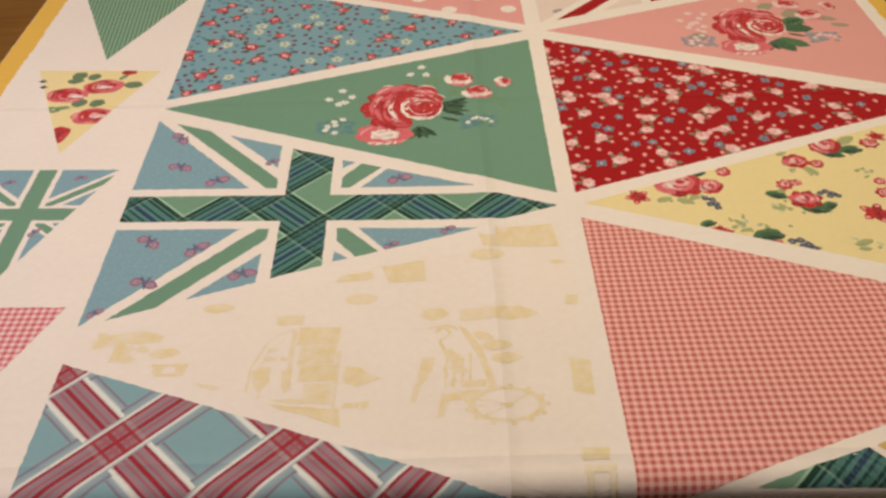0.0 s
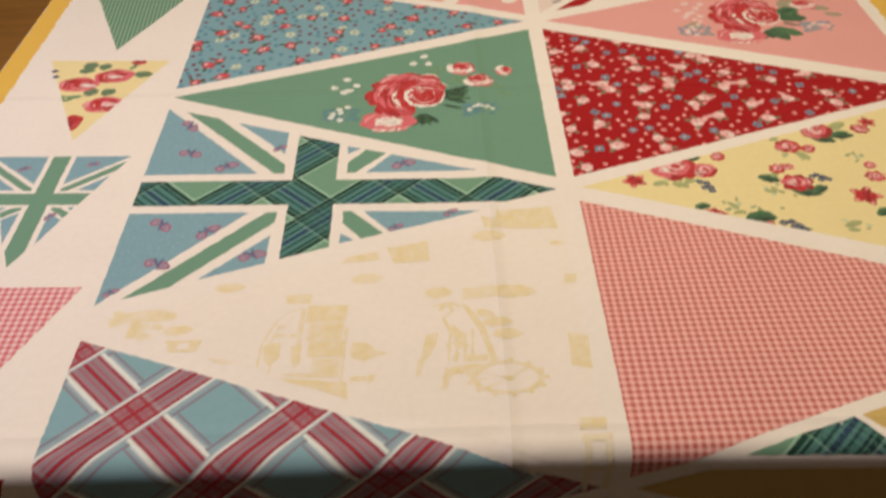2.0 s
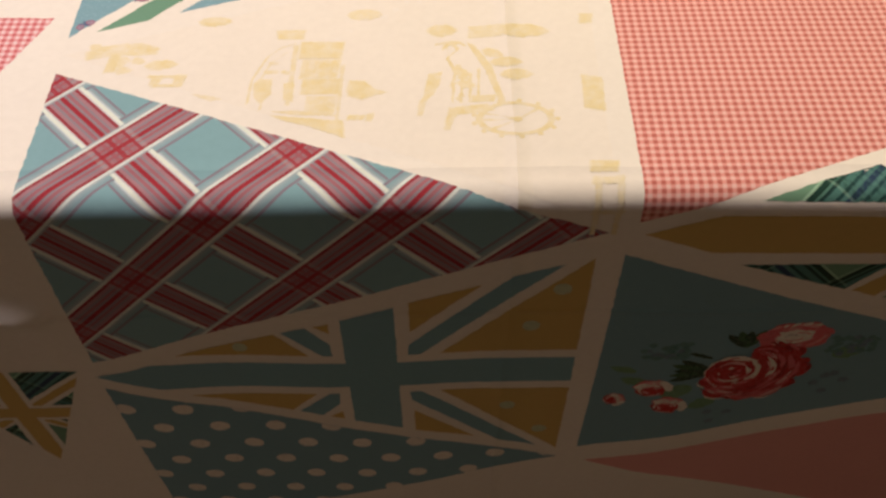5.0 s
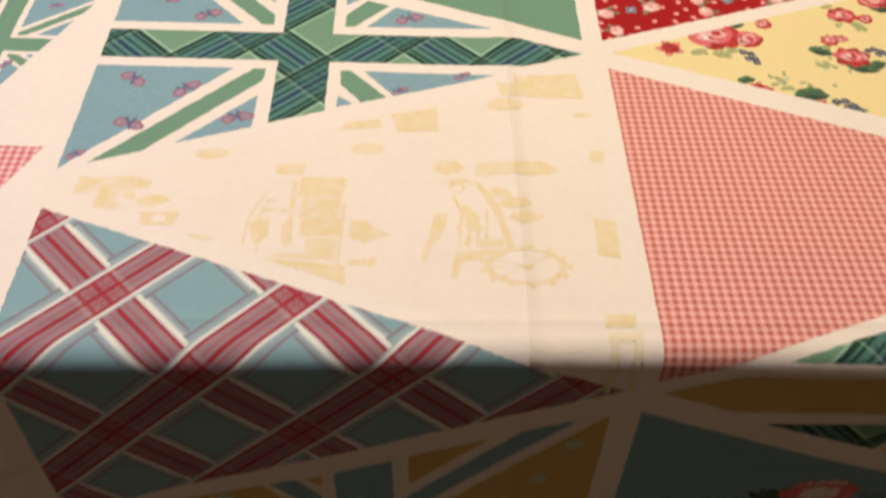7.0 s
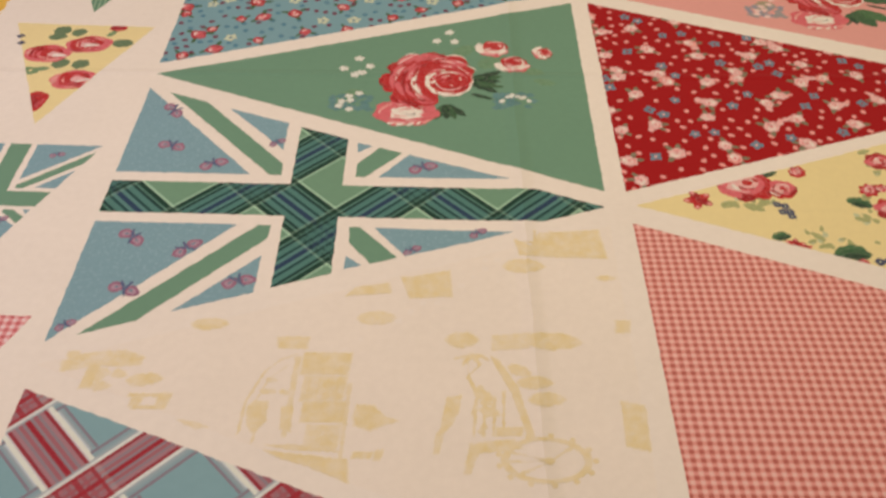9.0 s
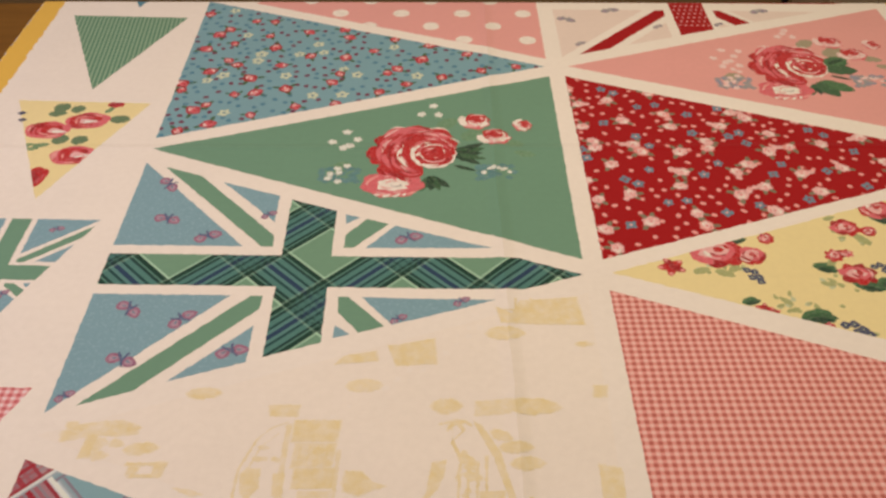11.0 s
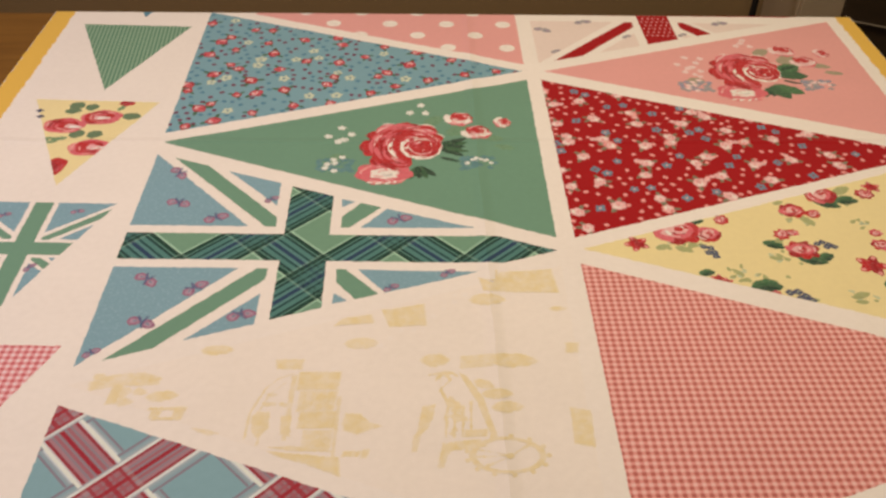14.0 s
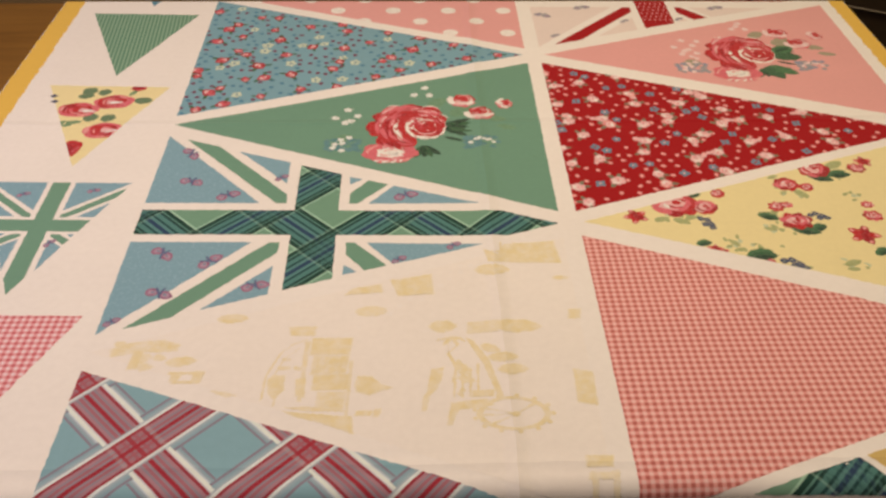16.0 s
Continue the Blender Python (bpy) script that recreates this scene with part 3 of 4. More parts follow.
    for k, (x, y) in enumerate(((0.18, 0.0), (0.22, -0.07), (0.17, -0.08), (0.24, -0.01))):
        add(oval(x, y, 0.032, 0.024, 50 * k, 8), (INK_ROSE, INK_DEEP)[k % 2], 4.1 + 0.02 * k)


def bud(m, put, level=3, cheek=INK_CREAM):
    """Half-open rose: red petals folded over a cream and pink cheek with torn edges."""
    add = lambda pts, mat, up=0.0: m.shape(put(pts), mat, level + up)
    rng = random.Random(29)
    add(oval(0.04, -0.10, 0.44, 0.36, -10, 22, 0.09, 6), INK_ROSE)
    for k, (x, y, rx, ry, t) in enumerate(((-0.34, 0.02, 0.17, 0.20, 30), (-0.24, -0.20, 0.22, 0.13, -15), (0.02, -0.26, 0.24, 0.12, 0), (0.28, -0.18, 0.20, 0.13, 30))):
        add(oval(x, y, rx, ry, t, 14, 0.12, 4, k), cheek if k != 2 else INK_BLUSH, 0.5 + 0.02 * k)
    add(oval(0.08, 0.14, 0.38, 0.24, -12, 18, 0.10, 5), INK_RED, 1)
    for k in range(20):
        a, r = rng.uniform(0, 360), rng.uniform(0.08, 0.36)
        add(crescent(0.08, 0.06, r, a, a + rng.uniform(35, 90), rng.uniform(0.03, 0.075), 0.85), (INK_DEEP, INK_BLUSH, INK_RED, cheek, INK_ROSE)[k % 5], 1.5 + 0.03 * k)
    add(crescent(0.06, 0.02, 0.24, 185, 330, 0.07, 0.8), cheek, 2.3)


def open_rose(m, put, level=3):
    """Paler flat rose: soft pink outer petals round a cream heart with a thin red line."""
    add = lambda pts, mat, up=0.0: m.shape(put(pts), mat, level + up)
    rng = random.Random(31)
    add(oval(0, 0.02, 0.56, 0.40, 0, 26, 0.07, 7, 1.0), INK_ROSE)
    for k in range(22):
        a, r = rng.uniform(0, 360), rng.uniform(0.30, 0.50)
        add(crescent(0, 0.01, r, a, a + rng.uniform(25, 60), rng.uniform(0.04, 0.09), 0.72), (INK_CORAL, INK_ROSE, INK_BLUSH, INK_ROSE)[k % 4], 0.5 + 0.01 * k)
    for k, (x, y, rx, ry, t) in enumerate(((-0.10, 0.05, 0.17, 0.12, 10), (0.10, 0.07, 0.20, 0.12, -12), (0.03, -0.07, 0.24, 0.11, 0), (-0.16, -0.05, 0.12, 0.09, 40))):
        add(oval(x, y, rx, ry, t, 16, 0.12, 5, k), INK_CREAM, 1 + 0.02 * k)
    for k, (x, y, rx, ry) in enumerate(((-0.26, -0.30, 0.06, 0.03), (-0.10, -0.33, 0.08, 0.03), (0.08, -0.32, 0.08, 0.035), (0.22, -0.29, 0.05, 0.03))):
        add(oval(x, y, rx, ry, 20 * k, 10, 0.2, 3), INK_CREAM, 1.1 + 0.02 * k)
    for k, (x, y, r, a0, a1) in enumerate(((0.02, 0.04, 0.13, 20, 200), (0.06, 0.0, 0.09, 180, 380), (-0.06, 0.0, 0.17, 200, 300), (0.10, 0.02, 0.19, -60, 60))):
        add(crescent(x, y, r, a0, a1, 0.034, 0.6), (INK_ROSE, INK_GREY, INK_ROSE, INK_BLUSH)[k], 1.4 + 0.02 * k)


def small_rose(m, put, level=3, outer=INK_ROSE, heart=INK_RED, seed=1):
    add = lambda pts, mat, up=0.0: m.shape(put(pts), mat, level + up)
    rng = random.Random(seed)
    add(oval(0, 0, 0.5, 0.40, 0, 18, 0.10, 5, seed), outer)
    for k in range(16):
        r, a = rng.uniform(0.12, 0.44), rng.uniform(0, 360)
        mat = (INK_BLUSH, heart, INK_CREAM, INK_ROSE, INK_DEEP, INK_BLUSH)[rng.randrange(6)]
        add(crescent(0.04, 0.04, r, a, a + rng.uniform(50, 110), rng.uniform(0.07, 0.14)), mat, 1 + 0.05 * k)
    add(crescent(0.02, -0.02, 0.27, 190, 320, 0.08), INK_BLUSH, 2)
    add(oval(0.05, 0.07, 0.15, 0.11, 10, 10, 0.1, 3), heart, 2.2)


def star(m, put, r, mat, level=3, lobes=5, eye=None):
    m.shape(put(oval(0, 0, r, r * 0.9, 18, 20, 0.22, lobes)), mat, level)
    if eye:
        m.shape(put(oval(0, 0, r * 0.28, r * 0.28, 0, 8)), eye, level + 1)


def bouquet(flag, u, s, angle=0.0, size=1.0, haze=INK_HAZE, blossom=INK_WHITE, broad=False):
    """The rose spray: one cabbage rose, a pink one under it, buds, leaves, white and blue flowers."""
    at = lambda x, y, a=0.0, k=1.0: (lambda pts: place(u, s, angle, size)(place(x, y, a, k)(pts)))
    lf = Motif()
    fans = ((0.044, 0.004, 0.042, 0.011, (24, 10, -4, -18, -34)), (0.022, -0.040, 0.030, 0.010, (-45, -68, -88, -112)), (0.048, -0.020, 0.026, 0.006, (-24,)))
    sprays = [(x, y, l * (1 - 0.06 * (i % 3)), w, a, (INK_DARK, INK_LEAF)[i % 2]) for x, y, l, w, angles in fans for i, a in enumerate(angles)]
    for x, y, l, w, a, mat in sprays + [(0.03, 0.055, 0.03, 0.02, 40, haze), (0.058, 0.03, 0.035, 0.024, 40, haze),
                               (0.10, 0.028, 0.03, 0.016, -20, haze), (0.115, 0.005, 0.026, 0.012, -15, haze), (-0.062, -0.02, 0.03, 0.024, 200, haze)]:
        lf.shape(at(0, 0)(leaf(x, y, l, w, a)), mat, 2)
    if broad:
        for x, y, l, w, a, mat in ((0.042, 0.006, 0.046, 0.026, 22, INK_FERN), (0.044, -0.004, 0.044, 0.024, -6, INK_LEAF), (0.030, -0.034, 0.044, 0.024, -34, INK_FERN), (0.026, -0.036, 0.040, 0.022, -64, INK_LEAF), (0.046, 0.008, 0.036, 0.008, 22, INK_DARK), (0.034, -0.036, 0.034, 0.008, -38, INK_DARK)):
            lf.shape(at(0, 0)(leaf(x, y, l, w, a)), mat, 2.5)
    lf.split("leaf", flag)
    for x, y, k, a in ((-0.018, -0.056, 0.056, 0), (0.073, 0.070, 0.038, -10), (0.094, 0.036, 0.038, 15), (0.129, 0.062, 0.026, -60)):
        m = Motif()
        if k > 0.05:
            open_rose(m, at(x, y, a, k + 0.004))
        else:
            bud(m, at(x, y, a, k), 3, INK_BLOSSOM if broad else INK_CREAM)
        m.done("small_rose", flag, "small pink printed rose")
    m = Motif()
    big_rose(m, at(0.003, 0.008, 0, 0.096), level=4)
    m.done("rose", flag, "large red and pink printed cabbage rose")
    extra = ((-0.060, 0.006), (-0.070, -0.004), (-0.082, 0.004), (-0.064, -0.010), (-0.052, 0.044), (0.020, 0.094)) if broad else ()
    for x, y in extra + ((-0.074, 0.047), (-0.089, 0.026), (-0.061, 0.031), (-0.076, 0.014), (-0.069, 0.018), (0.025, 0.104), (0.011, 0.085), (0.031, 0.084), (-0.069, -0.021), (-0.079, -0.026), (-0.086, -0.036), (-0.077, -0.034), (-0.088, -0.044), (-0.077, -0.050)):
        w = Motif()
        star(w, at(x, y, 37 * x * 1000), 0.0054 if y > 0 else 0.0042, blossom)
        w.done("white_flower", flag)
    rng = random.Random(5)
    for cx, cy in ((-0.076, -0.038), (0.094, -0.034)):
        b = Motif()
        for i in range(30):
            b.shape(at(cx + rng.uniform(-0.02, 0.02), cy + rng.uniform(-0.013, 0.013))(oval(0, 0, 0.0042, 0.0038, 0, 8, 0.15, 4)), (INK_GREY if i % 3 else INK_HEATHER) if broad else (INK_TEAL if i % 4 else INK_BLUE), 2 + 0.02 * i)
        for i in range(9 if cx > 0 else 0):
            t = radians(200 - 25 * i)
            star(b, at(cx + 0.012 * math.cos(t) + rng.uniform(-0.003, 0.003), cy + 0.009 * math.sin(t) + rng.uniform(-0.003, 0.003)), 0.0029, blossom, 3)
        b.done("forget_me_not", flag, "blue and white printed forget-me-nots", "stuff")


# flags: base centre, way of the tip, length, width, shift of the tip
class Flag:
    def __init__(self, u, s, way, length, width, skew=0.0, lean=0.0):
        self.u, self.s, self.way, self.l, self.w, self.skew, self.lean = u, s, way, length, width, skew, lean

    def at(self, a, b):
        if self.way == "down":
            return (self.u + b * self.w + self.skew * a, self.s - a * self.l + b * self.lean)
        k = 1 if self.way == "right" else -1
        return (self.u + k * a * self.l + b * self.lean, self.s + b * self.w + self.skew * a)

    def poly(self, pts):
        return [self.at(a, b) for a, b in pts]

    def triangle(self):
        return self.poly([(0, -0.5), (0, 0.5), (1, 0)])


def flag(f, material, label, seed, rough=0.0006):
    return printed("flag", f.triangle(), material, 1, CLOTH, label, seed, rough)


UNION = {
    "field": [[(0, 0.5), (0, 0.10), (0.28, 0.10)], [(0.20, 0.40), (0.338, 0.335), (0.338, 0.21)], [(0.495, 0.25), (0.527, 0.235), (0.497, 0.205)], [(0.607, 0.2), (0.815, 0.105), (0.545, 0.10)]],
    "diagonal": [[(0.05, 0.478), (0.143, 0.432), (0.342, 0.15), (0.345, 0.10), (0.32, 0.10)], [(0.497, 0.10), (0.499, 0.155), (0.543, 0.23), (0.592, 0.206), (0.518, 0.10)]],
}


def union_flag(f, field, stripe, cross, label, seed, bows=(), bow_size=0.0160, spots=None, tie=INK_MAUVE, half=0.063):
    """A pennant divided like a crossed flag: upright and level arms, diagonals, eight fields."""
    base = flag(f, WHITE, label, seed)
    n = 0
    for side in (1, -1):
        for kind, mat in (("field", field), ("diagonal", stripe)):
            for pts in UNION[kind]:
                n += 1
                printed(kind + "_patch", f.poly([(a, b * side) for a, b in pts]), mat, 2, base, seed=seed * 50 + n, rough=0.0005)
    arm = [(0, half), (0.367, half), (0.367, 0.318), (0.473, 0.266), (0.473, half), (0.874, half), (1, 0), (0.874, -half), (0.473, -half), (0.473, -0.266), (0.367, -0.318), (0.367, -half), (0, -half)]
    printed("cross", f.poly(arm), cross, 2, base, seed=seed * 50 + 49, rough=0.0005)
    if bows:
        for u, s, a in bows:
            m = Motif(f.triangle())
            put = place(u, s, a, bow_size * (0.62 if a == 41 else 1.0))
            for x, y, t in ((-0.46, 0.06, 22), (0.46, 0.0, -22)):
                m.shape(put(oval(x, y, 0.45, 0.38, t, 14, 0.08, 3)), tie, 3)
                m.shape(put(oval(x * 1.05, y, 0.26, 0.19, t, 12, 0.14, 3)), INK_PETAL, 4)
                m.shape(put(oval(x * 0.9, y + 0.02, 0.16, 0.08, t, 8, 0.2, 3)), INK_SLATE, 5)
            ribbon = INK_DUSK if tie == INK_MAUVE else tie
            m.shape(put([(-0.1, 0.05), (0.12, 0.0), (0.24, 0.62), (0.08, 0.58), (-0.01, 0.2), (-0.38, 0.60), (-0.46, 0.48)]), ribbon, 4)
            m.shape(put([(-0.08, 0.02), (0.10, 0.04), (0.30, -0.42), (0.20, -0.46)]), ribbon, 4)
            m.done("bow", base, "small mauve printed bow")
    if spots:
        m = Motif()
        for a, b, r, mat in spots:
            m.shape(place(*f.at(a, b))(oval(0, 0, r, r, 0, 14)), mat, 3)
        m.split("spot", base)
    return base


def scatter(f, count, gap, seed, margin=0.0, tries=9000):
    """Places over a flag, none nearer than gap to another."""
    rng = random.Random(seed)
    out = []
    for _ in range(tries):
        a = 1 - math.sqrt(rng.random())
        b = (rng.random() - 0.5) * (1 - a) * (1 + margin)
        p = f.at(a, b)
        if all(math.hypot(p[0] - q[0], p[1] - q[1]) > gap for q in out):
            out.append(p)
            if len(out) == count:
                break
    return out


# ---- flags of the wide columns ----
L, WD, P = 0.455, 0.349, 0.398
# pink with white dots
f = Flag(0.130, 1.323, "left", L, WD, 0.012)
dots = flag(f, PINK, "pink pennant with white polka dots", 1)
m = Motif(f.triangle())
for j in range(-2, 8):
    for i in range(-8, 6):
        m.shape(oval(0.110 + 0.0855 * i + 0.0415 * (j % 2) - 0.0005 * j, 1.199 + 0.0395 * j + 0.05 * -0.02 * i, 0.0115, 0.0115, 0, 16), INK_CREAM, 2)
m.split("polka_dot", dots)

# blue ditsy
f = Flag(-0.3355, 1.140, "right", L + 0.007, WD + 0.008, -0.012, -0.007)
ditsy = flag(f, DITSY, "duck-egg blue pennant scattered with tiny red roses", 2)
spots = scatter(f, 340, 0.0102, 11, 0.02)
rng = random.Random(3)
roses = [(-0.330, 1.278), (-0.262, 1.256), (-0.236, 1.254), (-0.294, 1.231), (-0.306, 1.216), (-0.237, 1.212), (-0.281, 1.190), (-0.225, 1.179), (-0.316, 1.175),
         (-0.281, 1.144), (-0.268, 1.132), (-0.211, 1.131), (-0.299, 1.115), (-0.246, 1.098), (-0.329, 1.085), (-0.326, 1.069), (-0.259, 1.058), (-0.234, 1.063),
         (-0.198, 1.072), (-0.289, 1.034), (-0.302, 1.022), (-0.232, 1.011), (-0.311, 0.977), (-0.278, 0.991), (-0.185, 1.223), (-0.137, 1.231), (-0.129, 1.208),
         (-0.068, 1.202), (-0.094, 1.170), (-0.021, 1.184), (-0.176, 1.156), (-0.130, 1.152), (-0.031, 1.146), (0.028, 1.160), (-0.062, 1.122), (-0.074, 1.111),
         (-0.134, 1.109), (-0.005, 1.100), (0.045, 1.115), (0.090, 1.127), (-0.142, 1.088), (-0.049, 1.083), (-0.082, 1.064), (-0.133, 1.036), (-0.181, 1.030)]
creams = [(-0.297, 1.289), (-0.267, 1.214), (-0.241, 1.161), (-0.243, 1.143), (-0.281, 1.105), (-0.299, 1.093), (-0.202, 1.104), (-0.264, 1.016), (-0.169, 1.188), (-0.160, 1.166),
          (-0.068, 1.180), (-0.130, 1.121), (-0.112, 1.107), (-0.036, 1.104), (-0.163, 1.056), (-0.127, 1.058), (-0.191, 1.161)]
for u, s in roses:
    m = Motif(f.triangle())
    a, k = rng.uniform(0, 360), rng.uniform(0.014, 0.021)
    for t in (a + 60, a + 190, a + 300):
        m.shape(place(u, s)(leaf(0.35 * k * math.cos(radians(t)), 0.35 * k * math.sin(radians(t)), 0.55 * k, 0.28 * k, t)), INK_LEAF, 2)
    put = place(u, s, a, k)
    m.shape(put(oval(0, 0, 0.5, 0.42, 0, 14, 0.1, 4)), INK_BERRY if rng.random() < 0.6 else INK_DEEP, 3)
    m.shape(put(oval(0.06, 0.03, 0.33, 0.25, 0, 10, 0.15, 3)), INK_ROSE, 4)
    m.shape(put(crescent(0.0, 0.0, 0.24, 120, 270, 0.15)), INK_BLOSSOM, 5)
    m.shape(put(crescent(0.06, 0.02, 0.20, -20, 110, 0.08)), INK_DEEP, 5)
    m.shape(put(oval(0.08, 0.03, 0.10, 0.08, 0, 8)), INK_CREAM if rng.random() < 0.4 else INK_RED, 6)
    m.done("sprig_rose", ditsy)
for u, s in creams:
    m = Motif(f.triangle())
    star(m, place(u, s, rng.uniform(0, 72)), rng.uniform(0.0064, 0.0082), INK_OAT, 2, 5, INK_POND)
    m.done("cream_flower", ditsy)
m = Motif(f.triangle())
for i, (u, s) in enumerate(spots):
    if all(math.hypot(u - q[0], s - q[1]) > 0.0105 for q in roses + creams):
        m.shape(place(u, s, rng.uniform(0, 180))(oval(0, 0, 0.0038, 0.0032, 0, 8)), INK_PLUM if rng.random() < 0.42 else INK_POND, 2)
m.done("dots", ditsy, "tiny plum and teal printed dots", "stuff")

# green with the rose spray
f = Flag(0.1305, 0.9258, "left", L + 0.006, WD + 0.004, 0.0138)
green = flag(f, GREEN, "sage green pennant with a printed rose spray", 3)
bouquet(green, -0.040, 0.927)

# blue and green crossed flag
f = Flag(-0.3284, 0.7365, "right", L + 0.002, WD + 0.004, -0.0095, -0.004)
BOWS = [(-0.297, 0.872, -48), (-0.285, 0.812, -12), (-0.238, 0.784, 30), (-0.290, 0.680, -35), (-0.238, 0.667, 50), (-0.280, 0.617, -15), (-0.3155, 0.577, 41),
        (-0.187, 0.627, 20), (-0.182, 0.819, 41), (-0.038, 0.781, 25), (-0.044, 0.667, 41), (0.013, 0.690, 41)]
union_flag(f, SKY, GREEN, TARTAN, "pennant in blue, green and tartan crossed-flag patchwork", 4, BOWS)

# cream with straw-coloured city sketches
f = Flag(0.130, 0.5275, "left", L, WD, 0.010)
city = flag(f, CREAM, "cream pennant with faint yellow city sketches", 5)
m = Motif()
def sketch(pts, mat=STRAW):
    cu, cs = sum(p[0] for p in pts) / len(pts), sum(p[1] for p in pts) / len(pts)
    wide = max(abs(p[0] - cu) + abs(p[1] - cs) for p in pts)
    if wide > 0.006:
        # the ink bled into the thread round the mark
        k = 1 + 0.0022 / wide
        m.shape([(cu + (u - cu) * k, cs + (s - cs) * k) for u, s in pts], STRAW_BLED, 2 + 0.002 * len(m.groups))
    m.shape(pts, mat, 3 + 0.004 * len(m.groups) + (0.0 if mat == STRAW_PALE else 0.4))
def slab(u0, u1, s0, s1, mat=STRAW, slant=0.0):
    sketch([(u0, s0), (u1, s0 + slant), (u1 + 0.002, s1 + slant), (u0 + 0.001, s1)], mat)
def dabs(u, s, du, ds, count, seed, mat=STRAW, size=0.005):
    """Loose brush dabs that break up a drawn mass."""
    rng = random.Random(seed)
    for k in range(count):
        sketch(oval(u + rng.uniform(-du, du), s + rng.uniform(-ds, ds), size * rng.uniform(0.5, 1.2), size * rng.uniform(0.3, 0.8), rng.uniform(-30, 30), 9, 0.15, 3), mat)
def arc(pts, width, mat=STRAW_PALE):
    """A drawn line of even width through a few points."""
    left = [(u - width / 2, s - width / 3) for u, s in pts]
    right = [(u + width / 2, s + width / 3) for u, s in pts]
    sketch(left + right[::-1], mat)
# round building near the tip
sketch([(-0.306, 0.541), (-0.296, 0.547), (-0.276, 0.551), (-0.262, 0.552), (-0.248, 0.547), (-0.246, 0.538), (-0.262, 0.536), (-0.280, 0.537), (-0.290, 0.534), (-0.304, 0.531)], STRAW_PALE)
dabs(-0.276, 0.544, 0.026, 0.005, 9, 3)
slab(-0.286, -0.278, 0.516, 0.538)
dabs(-0.270, 0.524, 0.012, 0.008, 7, 4, STRAW_PALE)
sketch(leaf(-0.252, 0.523, 0.026, 0.012, 4))
for u0, u1, s0, s1 in ((-0.247, -0.220, 0.508, 0.511), (-0.242, -0.220, 0.497, 0.500), (-0.226, -0.218, 0.498, 0.511), (-0.245, -0.238, 0.500, 0.507)):
    slab(u0, u1, s0, s1)
sketch([(-0.207, 0.488), (-0.192, 0.486), (-0.184, 0.482), (-0.192, 0.480), (-0.200, 0.484)], STRAW_PALE)
sketch(leaf(-0.215, 0.580, 0.028, 0.012, 0))
# long hall with towers
sketch([(-0.145, 0.567), (-0.143, 0.556), (-0.122, 0.555), (-0.121, 0.567)])
slab(-0.123, -0.088, 0.530, 0.551)
slab(-0.120, -0.090, 0.506, 0.528, STRAW_PALE)
slab(-0.118, -0.088, 0.487, 0.505)
slab(-0.113, -0.090, 0.464, 0.484, STRAW_PALE)
dabs(-0.104, 0.517, 0.012, 0.008, 8, 5)
dabs(-0.102, 0.474, 0.011, 0.006, 6, 6)
slab(-0.130, -0.1265, 0.476, 0.546, STRAW_PALE)
slab(-0.088, -0.0855, 0.450, 0.520, STRAW_PALE)
sketch([(-0.158, 0.499), (-0.154, 0.505), (-0.144, 0.504), (-0.143, 0.488), (-0.150, 0.477), (-0.156, 0.484)])
sketch([(-0.133, 0.499), (-0.125, 0.502), (-0.124, 0.479), (-0.132, 0.481)])
arc([(-0.161, 0.477), (-0.160, 0.505), (-0.150, 0.533), (-0.140, 0.544), (-0.128, 0.549)], 0.0022)
arc([(-0.152, 0.508), (-0.146, 0.526), (-0.134, 0.538)], 0.0018)
arc([(-0.150, 0.470), (-0.149, 0.480)], 0.0018)
dabs(-0.140, 0.522, 0.008, 0.010, 5, 7, STRAW_PALE, 0.004)
sketch([(-0.080, 0.492), (-0.078, 0.502), (-0.066, 0.502), (-0.058, 0.493), (-0.048, 0.489), (-0.058, 0.485), (-0.067, 0.480), (-0.078, 0.484)])
sketch([(-0.141, 0.463), (-0.126, 0.461), (-0.082, 0.456), (-0.080, 0.437), (-0.094, 0.444), (-0.112, 0.451), (-0.130, 0.457)])
sketch([(-0.141, 0.467), (-0.120, 0.468), (-0.084, 0.462), (-0.120, 0.463)])
slab(-0.078, -0.066, 0.457, 0.462)
slab(-0.063, -0.059, 0.456, 0.463, STRAW_PALE)
for i in range(4):
    slab(-0.117 + 0.007 * i, -0.1158 + 0.007 * i, 0.508, 0.526)
    slab(0.006 + 0.007 * i, 0.0075 + 0.007 * i, 0.478, 0.500 + 0.005 * i)
    slab(0.060 + 0.014 * i, 0.0615 + 0.014 * i, 0.664, 0.692)
slab(0.048, 0.118, 0.676, 0.6775)
# great wheel and the riders
for i in range(26):
    a, b = 2 * math.pi * i / 26, 2 * math.pi * (i + 1) / 26
    ring = lambda r, t: (0.057 + 0.032 * r * math.cos(t), 0.457 + 0.0190 * r * math.sin(t))
    sketch([ring(1.0, a), ring(1.0, b), ring(0.82, b), ring(0.82, a)], STRAW if i % 5 else STRAW_PALE)
    if i % 2 == 0:
        sketch(oval(*ring(1.06, a), 0.0024, 0.0024, 0, 6))
    if i in (3, 11, 13, 16):
        sketch([ring(0.88, a), ring(0.88, a + 0.16), (0.061, 0.457), (0.058, 0.455)], STRAW_PALE)
sketch(oval(0.059, 0.456, 0.004, 0.003, 0, 8))
sketch(leaf(-0.013, 0.566, 0.024, 0.016, 0))
slab(0.022, 0.050, 0.556, 0.571, STRAW_PALE, 0.002)
sketch(leaf(0.046, 0.566, 0.046, 0.018, -2))
